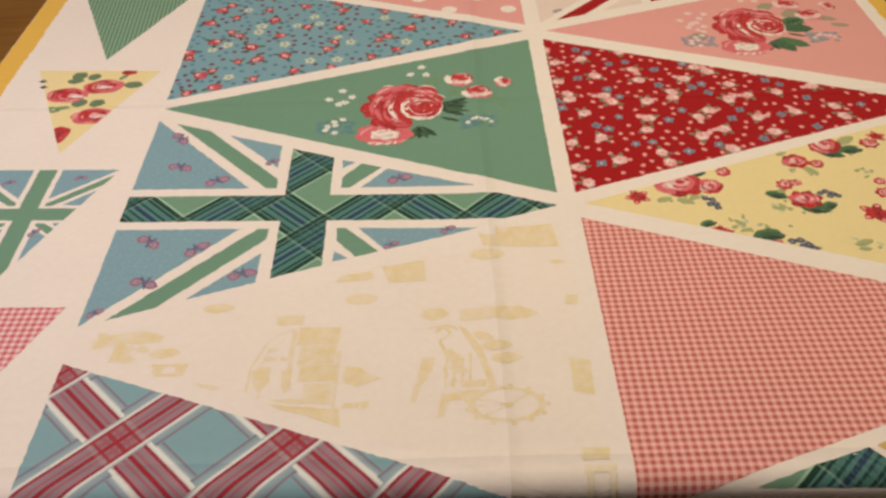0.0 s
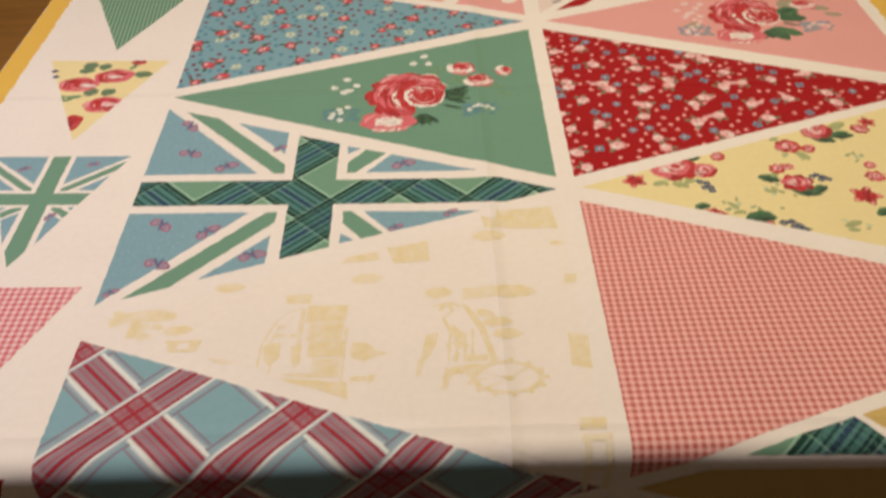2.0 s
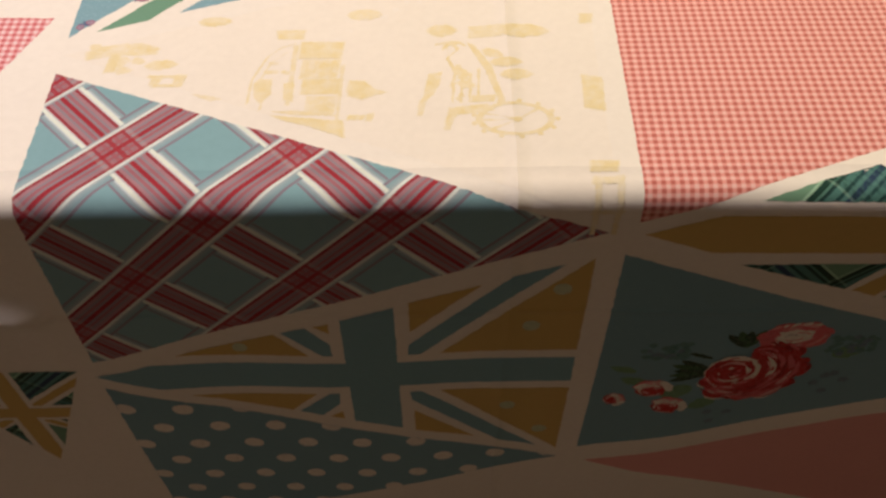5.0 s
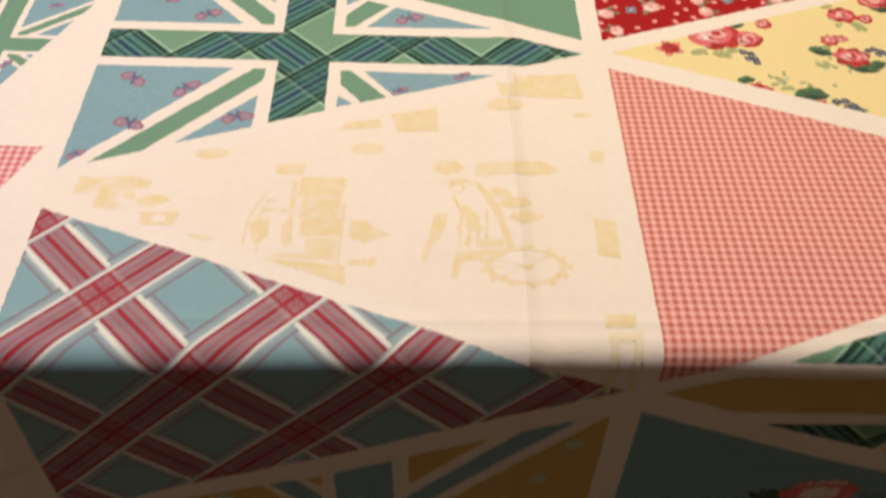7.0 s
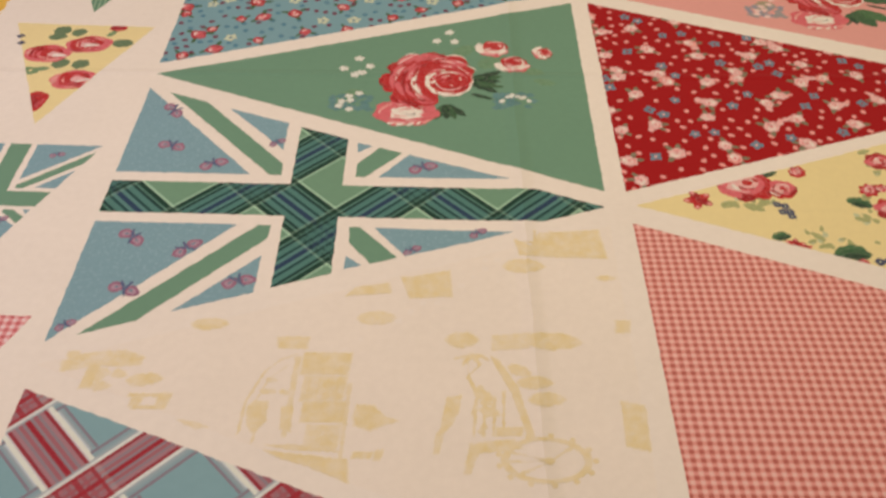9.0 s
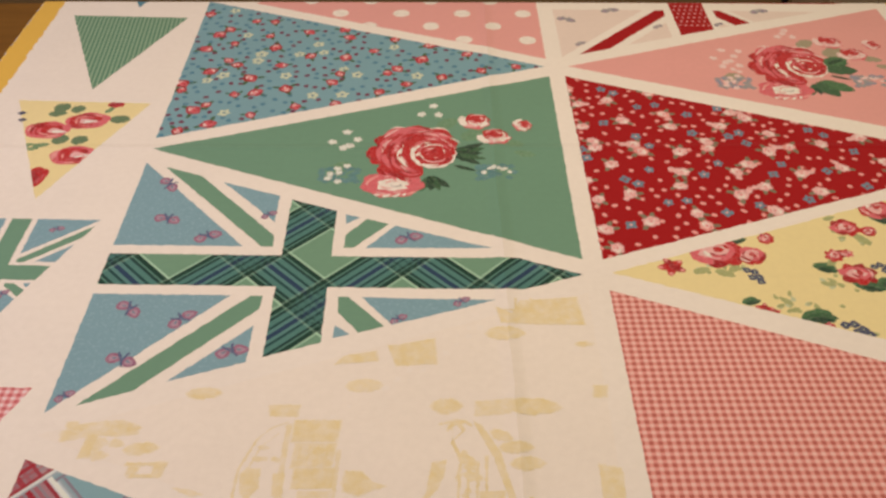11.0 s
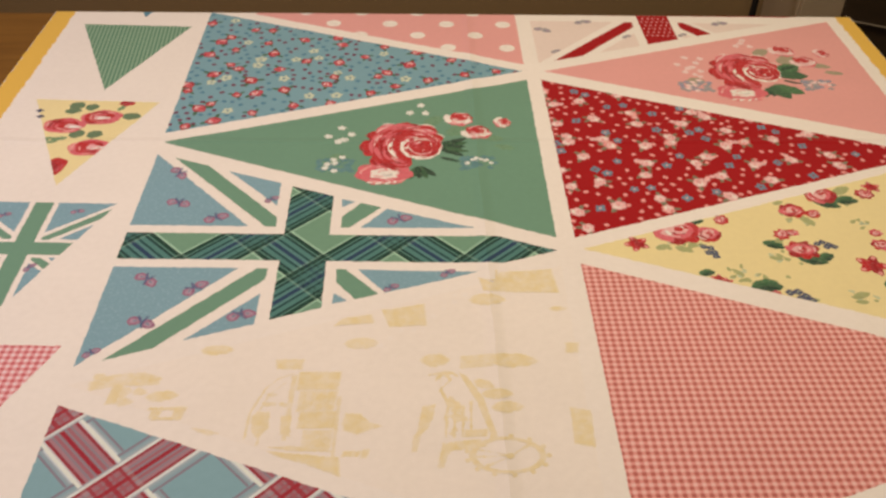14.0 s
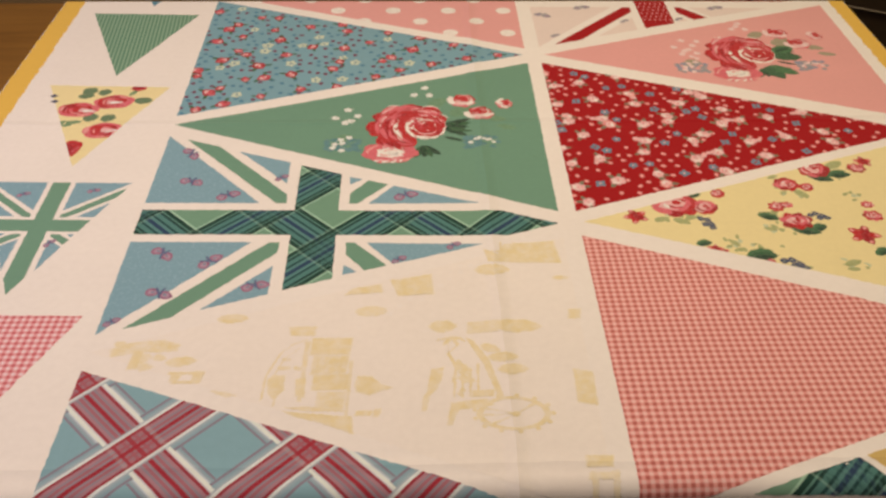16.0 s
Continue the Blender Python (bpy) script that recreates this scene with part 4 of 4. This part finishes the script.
sketch([(0.020, 0.550), (0.027, 0.546), (0.040, 0.520), (0.050, 0.476), (0.045, 0.474), (0.035, 0.514), (0.024, 0.540)])
arc([(-0.007, 0.547), (0.006, 0.551), (0.012, 0.541), (0.003, 0.530), (0.010, 0.512), (0.006, 0.496)], 0.0026, STRAW)
dabs(0.016, 0.500, 0.008, 0.020, 9, 8, STRAW_PALE, 0.004)
sketch(crescent(0.010, 0.540, 0.010, 30, 180, 0.004, 1.0))
for u, s, l, w, a in ((0.034, 0.540, 0.018, 0.010, -30), (0.040, 0.524, 0.026, 0.012, 0), (0.048, 0.508, 0.026, 0.013, 3), (0.008, 0.518, 0.016, 0.009, -40), (0.012, 0.500, 0.014, 0.008, -20)):
    sketch(leaf(u, s, l, w, a))
sketch([(-0.013, 0.510), (-0.002, 0.512), (-0.004, 0.498), (-0.009, 0.486), (-0.019, 0.475), (-0.016, 0.490)])
sketch([(0.004, 0.470), (0.034, 0.474), (0.040, 0.466), (0.010, 0.462), (0.004, 0.446), (0.000, 0.446)])
slab(0.022, 0.040, 0.477, 0.484)
sketch([(-0.020, 0.478), (-0.012, 0.488), (-0.018, 0.462), (-0.022, 0.462)], STRAW_PALE)
# scattered along the base
slab(0.114, 0.130, 0.470, 0.508, STRAW, -0.004)
slab(0.112, 0.132, 0.400, 0.411)
for u0, u1, s0, s1 in ((0.113, 0.117, 0.340, 0.394), (0.130, 0.134, 0.340, 0.394), (0.113, 0.134, 0.388, 0.394), (0.113, 0.134, 0.362, 0.366)):
    slab(u0, u1, s0, s1, STRAW_PALE)
slab(0.120, 0.130, 0.576, 0.588)
sketch(leaf(0.112, 0.636, 0.014, 0.006, 0))
sketch([(0.044, 0.682), (0.058, 0.672), (0.066, 0.690), (0.118, 0.696), (0.122, 0.660), (0.048, 0.661)])
sketch(leaf(0.034, 0.648, 0.034, 0.016, 0))
sketch([(-0.096, 0.612), (-0.088, 0.622), (-0.062, 0.627), (-0.060, 0.616)])
sketch([(-0.052, 0.634), (-0.046, 0.616), (-0.044, 0.610), (-0.010, 0.612), (-0.012, 0.642), (-0.044, 0.634)])
sketch(oval(-0.070, 0.588, 0.014, 0.007, 0, 10), STRAW_PALE)
m.split("sketch_mark", city)

# red and blue plaid, bending over the edge
f = Flag(-0.326, 0.3383, "right", L, WD + 0.003, 0.002)
flag(f, PLAID, "pennant in red, white and blue plaid, folded over the edge", 6)

# right column
f = Flag(0.152, 1.327, "right", L, WD, -0.010)
spots = [(0.377 + 0.0175 * i + (0.009 if j % 2 else 0), -0.3 + 0.034 * j, 0.0018, INK_BLUSH) for j in range(18) for i in range(6) if 0.372 < 0.377 + 0.0175 * i + (0.009 if j % 2 else 0) < 0.468 and abs(-0.3 + 0.034 * j) < 0.26]
union_flag(f, PALE, RED, RED, "blush pennant with a red spotted crossed-flag pattern", 7, [(0.168, 1.260, -20), (0.233, 1.288, 20), (0.180, 1.189, 41), (0.292, 1.238, 41), (0.443, 1.284, 20), (0.377, 1.244, 41)], 0.015, spots, INK_GREY, 0.030)

f = Flag(0.612, 1.118, "left", L, WD, 0.010)
pink = flag(f, PINK, "rose pink pennant with a printed rose spray", 8)
bouquet(pink, 0.437, 1.123, 0, 1.0, INK_DUST, INK_BLOSSOM, True)

f = Flag(0.1503, 0.9258, "right", L, WD + 0.005, -0.0133)
red = flag(f, RED, "cherry red pennant scattered with white roses", 9)
rng = random.Random(8)
roses = [(0.149, 1.070), (0.159, 1.035), (0.195, 1.044), (0.248, 1.061), (0.158, 0.985), (0.167, 0.954), (0.167, 0.940), (0.207, 0.998), (0.257, 1.012),
         (0.260, 0.985), (0.211, 0.947), (0.218, 0.933), (0.261, 0.932), (0.295, 0.953), (0.294, 0.939), (0.318, 0.986), (0.337, 1.015), (0.352, 1.003),
         (0.371, 0.969), (0.361, 0.932), (0.409, 0.998), (0.424, 0.947), (0.386, 0.941), (0.181, 0.908), (0.256, 0.894), (0.249, 0.868), (0.194, 0.855),
         (0.315, 0.894), (0.331, 0.908), (0.310, 0.852), (0.339, 0.867), (0.385, 0.890), (0.396, 0.858), (0.433, 0.901), (0.150, 0.879), (0.159, 0.845),
         (0.207, 0.807), (0.257, 0.821), (0.262, 0.801), (0.159, 0.795), (0.167, 0.765), (0.339, 0.825), (0.472, 0.961), (0.536, 0.945), (0.483, 0.912), (0.487, 0.889)]
blues = [(0.191, 1.070), (0.205, 1.061), (0.229, 1.029), (0.251, 1.033), (0.285, 1.011), (0.324, 1.024), (0.184, 0.993), (0.217, 0.964), (0.229, 0.944), (0.283, 0.971),
         (0.323, 0.964), (0.337, 0.971), (0.340, 0.949), (0.152, 0.937), (0.156, 0.921), (0.221, 0.898), (0.192, 0.880), (0.205, 0.872), (0.299, 0.910), (0.279, 0.889),
         (0.368, 0.908), (0.354, 0.889), (0.414, 0.895), (0.418, 0.977), (0.433, 0.966), (0.231, 0.839), (0.251, 0.842), (0.288, 0.822), (0.186, 0.802), (0.325, 0.834),
         (0.379, 0.844), (0.456, 0.932), (0.516, 0.914), (0.448, 0.867)]
for u, s in roses:
    m = Motif(f.triangle())
    a, k = rng.uniform(0, 360), rng.uniform(0.0158, 0.0200)
    for t in (a + 40, a + 90, a + 200):
        m.shape(place(u, s)(leaf(0.3 * k * math.cos(radians(t)), 0.3 * k * math.sin(radians(t)), 0.52 * k, 0.3 * k, t)), INK_STEM, 2)
    put = place(u, s, a, k)
    m.shape(put(oval(0.02, 0.0, 0.47, 0.40, 0, 24, 0.11, 6)), INK_CORAL if rng.random() < 0.15 else INK_BLUSH, 3)
    m.shape(put(oval(-0.03, 0.02, 0.30, 0.24, 0, 12, 0.14, 4)), INK_BLOSSOM, 4)
    m.shape(put(crescent(-0.05, 0.0, 0.22, 150, 290, 0.12)), INK_CREAM, 5)
    m.shape(put(crescent(0.05, 0.02, 0.22, 0, 130, 0.07)), INK_ROSE, 5)
    m.shape(put(oval(0.04, 0.02, 0.09, 0.07, 0, 8)), INK_ROSE, 5.5)
    if rng.random() < 0.35:
        m.shape(place(u, s, a, k)(oval(0.55, -0.3, 0.24, 0.2, 0, 10, 0.1, 4)), INK_BLUSH, 3)
    m.done("sprig_rose", red)
for u, s in blues:
    m = Motif(f.triangle())
    star(m, place(u, s, rng.uniform(0, 90)), rng.uniform(0.0054, 0.0066), INK_STEEL, 2, 4 + (int(u * 1000) % 2), INK_DEEP if rng.random() < 0.5 else INK_BLUSH)
    m.done("blue_flower", red)
m = Motif(f.triangle())
for u, s in scatter(f, 270, 0.0112, 61, 0.02):
    if all(math.hypot(u - q[0], s - q[1]) > 0.0115 for q in roses + blues):
        m.shape(place(u, s, rng.uniform(0, 180))(oval(0, 0, rng.uniform(0.0030, 0.0040), 0.0028, 0, 8)), INK_CORAL, 2)
m.done("dots", red, "tiny pale pink printed dots", "stuff")

# yellow floral
f = Flag(0.612, 0.7255, "left", L, WD, 0.004)
yellow = flag(f, YELLOW, "primrose yellow pennant with red rose clusters", 10)
tri = f.triangle()
def cluster(items):
    for kind, u, s, k, a in items:
        m = Motif(tri)
        put = place(u, s, a, k)
        if kind == "rose":
            brush_rose(m, put, int(u * 1000))
        elif kind == "red":
            for q in range(5):
                t = radians(72 * q + 20)
                m.shape(put(oval(0.27 * math.cos(t), 0.25 * math.sin(t), 0.24, 0.17, 72 * q + 20, 10, 0.12, 3)), (INK_RED, INK_DEEP, INK_RED)[q % 3], 3 + 0.05 * q)
                m.shape(put(oval(0.40 * math.cos(t), 0.38 * math.sin(t), 0.09, 0.07, 72 * q, 8)), INK_CORAL, 4 + 0.05 * q)
            m.shape(put(oval(0, 0, 0.10, 0.09, 0, 8)), INK_DEEP, 5)
        elif kind == "leaf":
            m.shape(put(leaf(-0.5, 0.04, 0.86, 0.48, 8)), INK_FERN, 2)
            m.shape(put(leaf(-0.42, 0, 0.88, 0.44, -4)), INK_LEAF, 2.3)
            m.shape(put(leaf(-0.30, -0.04, 0.60, 0.22, -10)), INK_DARK, 2.6)
        elif kind == "pale":
            m.shape(put(leaf(-0.5, 0, 1, 0.5, 0)), INK_HAY, 2)
        elif kind == "blue":
            for i, (x, y) in enumerate(((-0.35, 0.1), (0, 0.2), (0.3, -0.05), (0.05, -0.25), (0.5, -0.3))):
                m.shape(put(oval(x, y, 0.21, 0.2, 0, 10, 0.15, 4)), INK_NAVY, 3 + 0.1 * i)
                m.shape(put(oval(x, y, 0.05, 0.05, 0, 6)), INK_LEMON, 4)
        m.done({"rose": "rose", "red": "red_flower", "leaf": "leaf", "pale": "pale_leaf", "blue": "navy_flower"}[kind], yellow)
def brush_rose(m, put, seed):
    """Loose painted rose: red lobes, a pale middle, strokes of red over it."""
    rng = random.Random(seed)
    for q in range(7):
        t = radians(51 * q + seed)
        m.shape(put(oval(0.30 * math.cos(t), 0.24 * math.sin(t), rng.uniform(0.17, 0.23), rng.uniform(0.14, 0.19), 51 * q, 10, 0.1, 3)), (INK_RED, INK_RED, INK_ROSE, INK_DEEP)[rng.randrange(4)], 3 + 0.03 * q)
    m.shape(put(oval(0.0, 0.02, 0.33, 0.25, 0, 14, 0.09, 5)), INK_ROSE, 3.4)
    m.shape(put(oval(-0.03, 0.0, 0.25, 0.17, 10, 12, 0.14, 4)), INK_BLUSH, 3.6)
    for q in range(12):
        a0 = rng.uniform(0, 360)
        m.shape(put(crescent(0.03, 0.03, rng.uniform(0.08, 0.38), a0, a0 + rng.uniform(40, 100), rng.uniform(0.04, 0.09))), (INK_RED, INK_BLUSH, INK_DEEP, INK_CREAM, INK_ROSE, INK_RED)[q % 6], 4 + 0.05 * q)
    m.shape(put(oval(0.06, 0.05, 0.09, 0.07, 0, 8, 0.1, 3)), INK_RED, 5)


cluster([("pale", 0.242, 0.732, 0.018, 20), ("pale", 0.264, 0.728, 0.020, -25), ("pale", 0.274, 0.735, 0.016, 40), ("leaf", 0.288, 0.777, 0.019, 25), ("rose", 0.262, 0.760, 0.060, 5), ("rose", 0.294, 0.754, 0.034, 0),
         ("red", 0.215, 0.738, 0.027, 20), ("rose", 0.316, 0.780, 0.019, 50), ("blue", 0.290, 0.727, 0.020, -35), ("pale", 0.200, 0.748, 0.010, 0)])
cluster([("leaf", 0.445, 0.810, 0.032, -15), ("leaf", 0.469, 0.816, 0.030, 10), ("pale", 0.469, 0.836, 0.028, 30), ("pale", 0.411, 0.778, 0.022, -60), ("pale", 0.389, 0.812, 0.014, 20),
         ("rose", 0.442, 0.827, 0.042, 20), ("rose", 0.400, 0.797, 0.032, 0), ("rose", 0.422, 0.791, 0.019, 40), ("rose", 0.494, 0.829, 0.024, 0), ("red", 0.507, 0.843, 0.022, 0)])
cluster([("pale", 0.370, 0.744, 0.016, 50), ("leaf", 0.362, 0.735, 0.026, -15), ("leaf", 0.395, 0.709, 0.032, -10), ("leaf", 0.411, 0.714, 0.022, 40), ("rose", 0.389, 0.727, 0.038, -10),
         ("rose", 0.376, 0.754, 0.022, 30), ("rose", 0.388, 0.757, 0.014, 0), ("blue", 0.415, 0.736, 0.019, 10), ("pale", 0.357, 0.713, 0.014, -20)])
cluster([("leaf", 0.279, 0.689, 0.019, 20), ("red", 0.288, 0.679, 0.017, -15), ("red", 0.296, 0.675, 0.012, 0), ("pale", 0.311, 0.689, 0.014, -50), ("pale", 0.315, 0.678, 0.012, 20)])
cluster([("leaf", 0.336, 0.668, 0.034, 4), ("leaf", 0.327, 0.663, 0.022, -20), ("rose", 0.340, 0.657, 0.011, 0), ("blue", 0.362, 0.655, 0.023, -8), ("pale", 0.375, 0.647, 0.012, 0)])
cluster([("red", 0.454, 0.701, 0.034, -25), ("rose", 0.477, 0.735, 0.024, 0), ("rose", 0.479, 0.756, 0.016, 20), ("pale", 0.425, 0.654, 0.020, 20), ("pale", 0.422, 0.644, 0.014, 0), ("leaf", 0.464, 0.672, 0.022, 40),
         ("leaf", 0.525, 0.725, 0.03, -20), ("blue", 0.505, 0.69, 0.022, 0), ("rose", 0.545, 0.80, 0.04, 10), ("leaf", 0.56, 0.78, 0.03, 0), ("rose", 0.56, 0.66, 0.04, 0), ("rose", 0.53, 0.62, 0.036, 0), ("leaf", 0.50, 0.62, 0.03, 10)])


rng = random.Random(12)
for u, s in ((0.252, 0.736), (0.286, 0.738), (0.455, 0.838), (0.404, 0.780), (0.366, 0.722), (0.312, 0.684), (0.424, 0.650), (0.402, 0.785), (0.455, 0.815), (0.375, 0.715), (0.315, 0.690), (0.470, 0.770), (0.345, 0.674), (0.520, 0.70)):
    m = Motif(tri)
    for k in range(7):
        m.shape(oval(u + rng.uniform(-0.016, 0.016), s + rng.uniform(-0.011, 0.011), rng.uniform(0.002, 0.005), rng.uniform(0.0015, 0.003), rng.uniform(0, 180), 8, 0.2, 3), INK_HAY if k % 3 else INK_LEMON, 1.5)
    m.done("foliage", yellow, "faded sage printed foliage", "stuff")

# red gingham
f = Flag(0.1508, 0.5285, "right", L + 0.002, WD + 0.004, -0.010)
flag(f, GINGHAM, "pink and red gingham check pennant", 11, 0.0003)

# yellow and tartan crossed flag over the edge
f = Flag(0.612, 0.332, "left", L, WD, 0.006)
union_flag(f, TARTAN, OCHRE, OCHRE, "yellow and green tartan crossed-flag pennant folded over the edge", 12)

# ---- flags on the hanging front ----
f = Flag(0.122, 0.1345, "left", L, WD, 0.0)
union_flag(f, OCHRE, BLUE, BLUE, "blue and yellow crossed-flag pennant on the hanging front", 13, (), 0.01,
           [(0.10, 0.22, 0.008, INK_LEMON), (0.13, -0.2, 0.008, INK_LEMON), (0.68, 0.14, 0.007, INK_LEMON), (0.05, 0.38, 0.008, INK_LEMON), (0.05, -0.36, 0.008, INK_LEMON)])
f = Flag(0.145, 0.1390, "right", L, WD, -0.006)
teal = flag(f, SLATE, "slate blue pennant with a rose spray, hanging in shade", 14)
bouquet(teal, 0.298, 0.139, 180, 1.0, INK_HAZE, INK_STEEL)
f = Flag(-0.330, -0.0620, "right", L, WD, 0.0)
slate = flag(f, SLATE, "slate blue pennant with pale dots, hanging in shade", 15)
m = Motif(f.triangle())
for j in range(9):
    for i in range(9):
        m.shape(oval(-0.322 + 0.058 * i + 0.029 * (j % 2), 0.07 - 0.040 * j, 0.0105, 0.0105, 0, 14), INK_CREAM, 2)
m.split("polka_dot", slate)
f = Flag(0.612, -0.070, "left", L, WD, 0.0)
flag(f, PINK, "pink pennant on the hanging front", 16)

# ---- narrow column of small pennants ----
SW, SL, SU = 0.162, 0.200, -0.438
f = Flag(SU - 0.002, 1.500, "down", SL, SW, 0.004)
flag(f, TEAL, "small slate blue pennant at the far edge", 17)
f = Flag(SU - 0.0025, 1.2710, "down", SL, SW, 0.004, -0.008)
flag(f, STRIPES, "small pennant in fine green stripes", 18)
f = Flag(SU + 0.001, 1.0415, "down", 0.1945, SW, 0.006, -0.008)
tiny = flag(f, YELLOW, "small yellow pennant with red roses", 19)
tri = f.triangle()
m = Motif(tri)
for u, s, l, w, a, mat in ((-0.470, 1.029, 0.021, 0.021, -6, INK_MOSS), (-0.472, 1.014, 0.022, 0.014, 4, INK_MOSS), (-0.448, 1.022, 0.018, 0.017, 16, INK_MOSS), (-0.396, 1.003, 0.025, 0.018, -6, INK_MOSS),
                           (-0.450, 0.957, 0.020, 0.021, 8, INK_MOSS), (-0.428, 0.958, 0.020, 0.020, -4, INK_MOSS), (-0.468, 0.945, 0.020, 0.009, 10, INK_SAGE), (-0.480, 0.946, 0.022, 0.016, -16, INK_SAGE), (-0.405, 1.016, 0.016, 0.008, 60, INK_SAGE)):
    m.shape(leaf(u, s, l, w, a), mat, 2)
m.split("leaf", tiny)
for u, s, k, a, pale in ((-0.462, 0.979, 0.053, -6, (0.22, -0.02)), (-0.421, 0.999, 0.052, 4, (0.0, -0.02)), (-0.416, 0.927, 0.052, 4, (0.12, 0.0)), (-0.447, 0.884, 0.042, 75, None), (-0.397, 1.035, 0.020, 0, None)):
    m = Motif(tri)
    put = place(u, s, a, k)
    rng = random.Random(int(k * 5000) + int(s * 1000))
    m.shape(put(oval(0, 0, 0.50, 0.34, 0, 24, 0.05, 5, k * 90)), INK_ROSE if pale else INK_RED, 3)
    m.shape(put(oval(-0.06, 0.03, 0.38, 0.25, 0, 20, 0.06, 4, k * 70)), INK_RED if pale else INK_DEEP, 3.3)
    for q in range(20):
        a0, r = rng.uniform(0, 360), rng.uniform(0.14, 0.46)
        m.shape(put(crescent(0, 0, r, a0, a0 + rng.uniform(40, 90), rng.uniform(0.05, 0.10), 0.68)), (INK_RED, INK_ROSE, INK_DEEP, INK_CORAL if pale else INK_RED)[q % 4], 4 + 0.02 * q)
    if pale:
        m.shape(put(oval(pale[0], pale[1], 0.22, 0.09, -8, 14, 0.2, 3)), INK_BLUSH, 5)
        m.shape(put(oval(pale[0] + 0.04, pale[1] - 0.02, 0.15, 0.055, 6, 12, 0.25, 3)), INK_CREAM, 5.1)
    m.done("rose", tiny, "red and pink printed rose")
m = Motif()
for u, s in ((-0.5040, 1.016), (-0.4985, 1.001)):
    m.shape(oval(u, s, 0.005, 0.004, 0, 8, 0.2, 4), INK_NAVY, 3)
m.split("berry", tiny)
f = Flag(SU + 0.0052, 0.8135, "down", 0.195, SW, 0.003, -0.005)
union_flag(f, SKY, GREEN, GREEN, "small blue and green crossed-flag pennant", 20, [(-0.469, 0.790, 30), (-0.392, 0.796, 20), (-0.412, 0.70, 60)], 0.0085)
f = Flag(SU + 0.0120, 0.5890, "down", 0.195, SW, 0.002, -0.005)
flag(f, GINGHAM_SMALL, "small red and white gingham pennant", 21)
f = Flag(SU + 0.009, 0.368, "down", 0.195, SW, 0.0)
dotty = flag(f, RED, "small red pennant with pale dots, folded over the edge", 22)
m = Motif(f.triangle())
for j in range(10):
    for i in range(9):
        m.shape(oval(-0.50 + 0.02 * i + 0.01 * (j % 2), 0.36 - 0.02 * j, 0.0035, 0.0035, 0, 10), INK_LEMON, 2)
m.done("dots", dotty, "pale printed dots")
f = Flag(SU + 0.010, 0.144, "down", 0.195, SW, 0.0)
union_flag(f, TARTAN, OCHRE, OCHRE, "small yellow and tartan crossed-flag pennant, hanging in shade", 23)

# golden borders along both sides
for u0, u1, seed in ((U_LEFT + 0.0005, U_LEFT + 0.031, 31), (U_RIGHT - 0.024, U_RIGHT - 0.0005, 32)):
    printed("border_stripe", [(u0, S_HEM + 0.002), (u1, S_HEM + 0.002), (u1, S_END - 0.002), (u0, S_END - 0.002)], GOLD, 1, CLOTH, "golden yellow printed border", seed, 0.0016)

# ---- behind the table ----
cabinet = tagged(new("low_cabinet"), "pale stone-coloured low cabinet against the wall", "cabinet")
part("body", block(0.999, 1.16, 2.30, YN - 0.005, 0.0, 0.62, 0.004), CABINET, cabinet)
part("side_rail", block(1.120, 1.160, 2.285, 2.30, 0.02, 0.62, 0.004), CABINET, cabinet)
part("door", block(1.003, 1.116, 2.282, 2.298, 0.04, 0.60, 0.003), CABINET, cabinet)

media = tagged(new("media_cabinet"), "dark brown glossy media cabinet with a small indicator light", "cabinet")
media.location, media.rotation_euler = (0.733, 1.50, 0), (0, 0, radians(-28))
part("body", block(0.0, 0.90, 0.0, 0.40, 0.05, 0.80, 0.006), BLACK, media)
part("plinth", block(0.03, 0.87, 0.03, 0.37, 0.0, 0.05), BLACK, media)
for x in (0.006, 0.454):
    door = part("door", block(x, x + 0.440, -0.018, -0.001, 0.08, 0.600, 0.003), BLACK, media)
    part("handle", block(x + 0.16, x + 0.28, -0.030, -0.018, 0.540, 0.550, 0.003), STEEL, door)
# This strip puts the bright line of the lit ledge into the colour.
part("lit_edge_strip", block(0.022, 0.878, -0.006, -0.001, 0.6615, 0.6650, 0.001), LIT_EDGE, media, "thin pale strip standing for the lit front edge")
bm = bmesh.new()
bmesh.ops.create_uvsphere(bm, u_segments=12, v_segments=8, radius=0.0004, matrix=Matrix.Translation((0.0085, -0.001, 0.6685)))
part("indicator_light", bm, GLOW, media, "small warm white indicator light")

stand = tagged(new("floor_lamp_stand"), "slim black metal lamp stand on the carpet", "lamp")
part("pole", rod(0.832, 2.2, 0.02, 1.45, 0.0085, 0.03), MATT, stand)
bm = bmesh.new()
bmesh.ops.create_cone(bm, cap_ends=True, segments=40, radius1=0.13, radius2=0.12, depth=0.02, matrix=Matrix.Translation((0.832, 2.2, 0.011)))
part("base", bm, STEEL, stand)
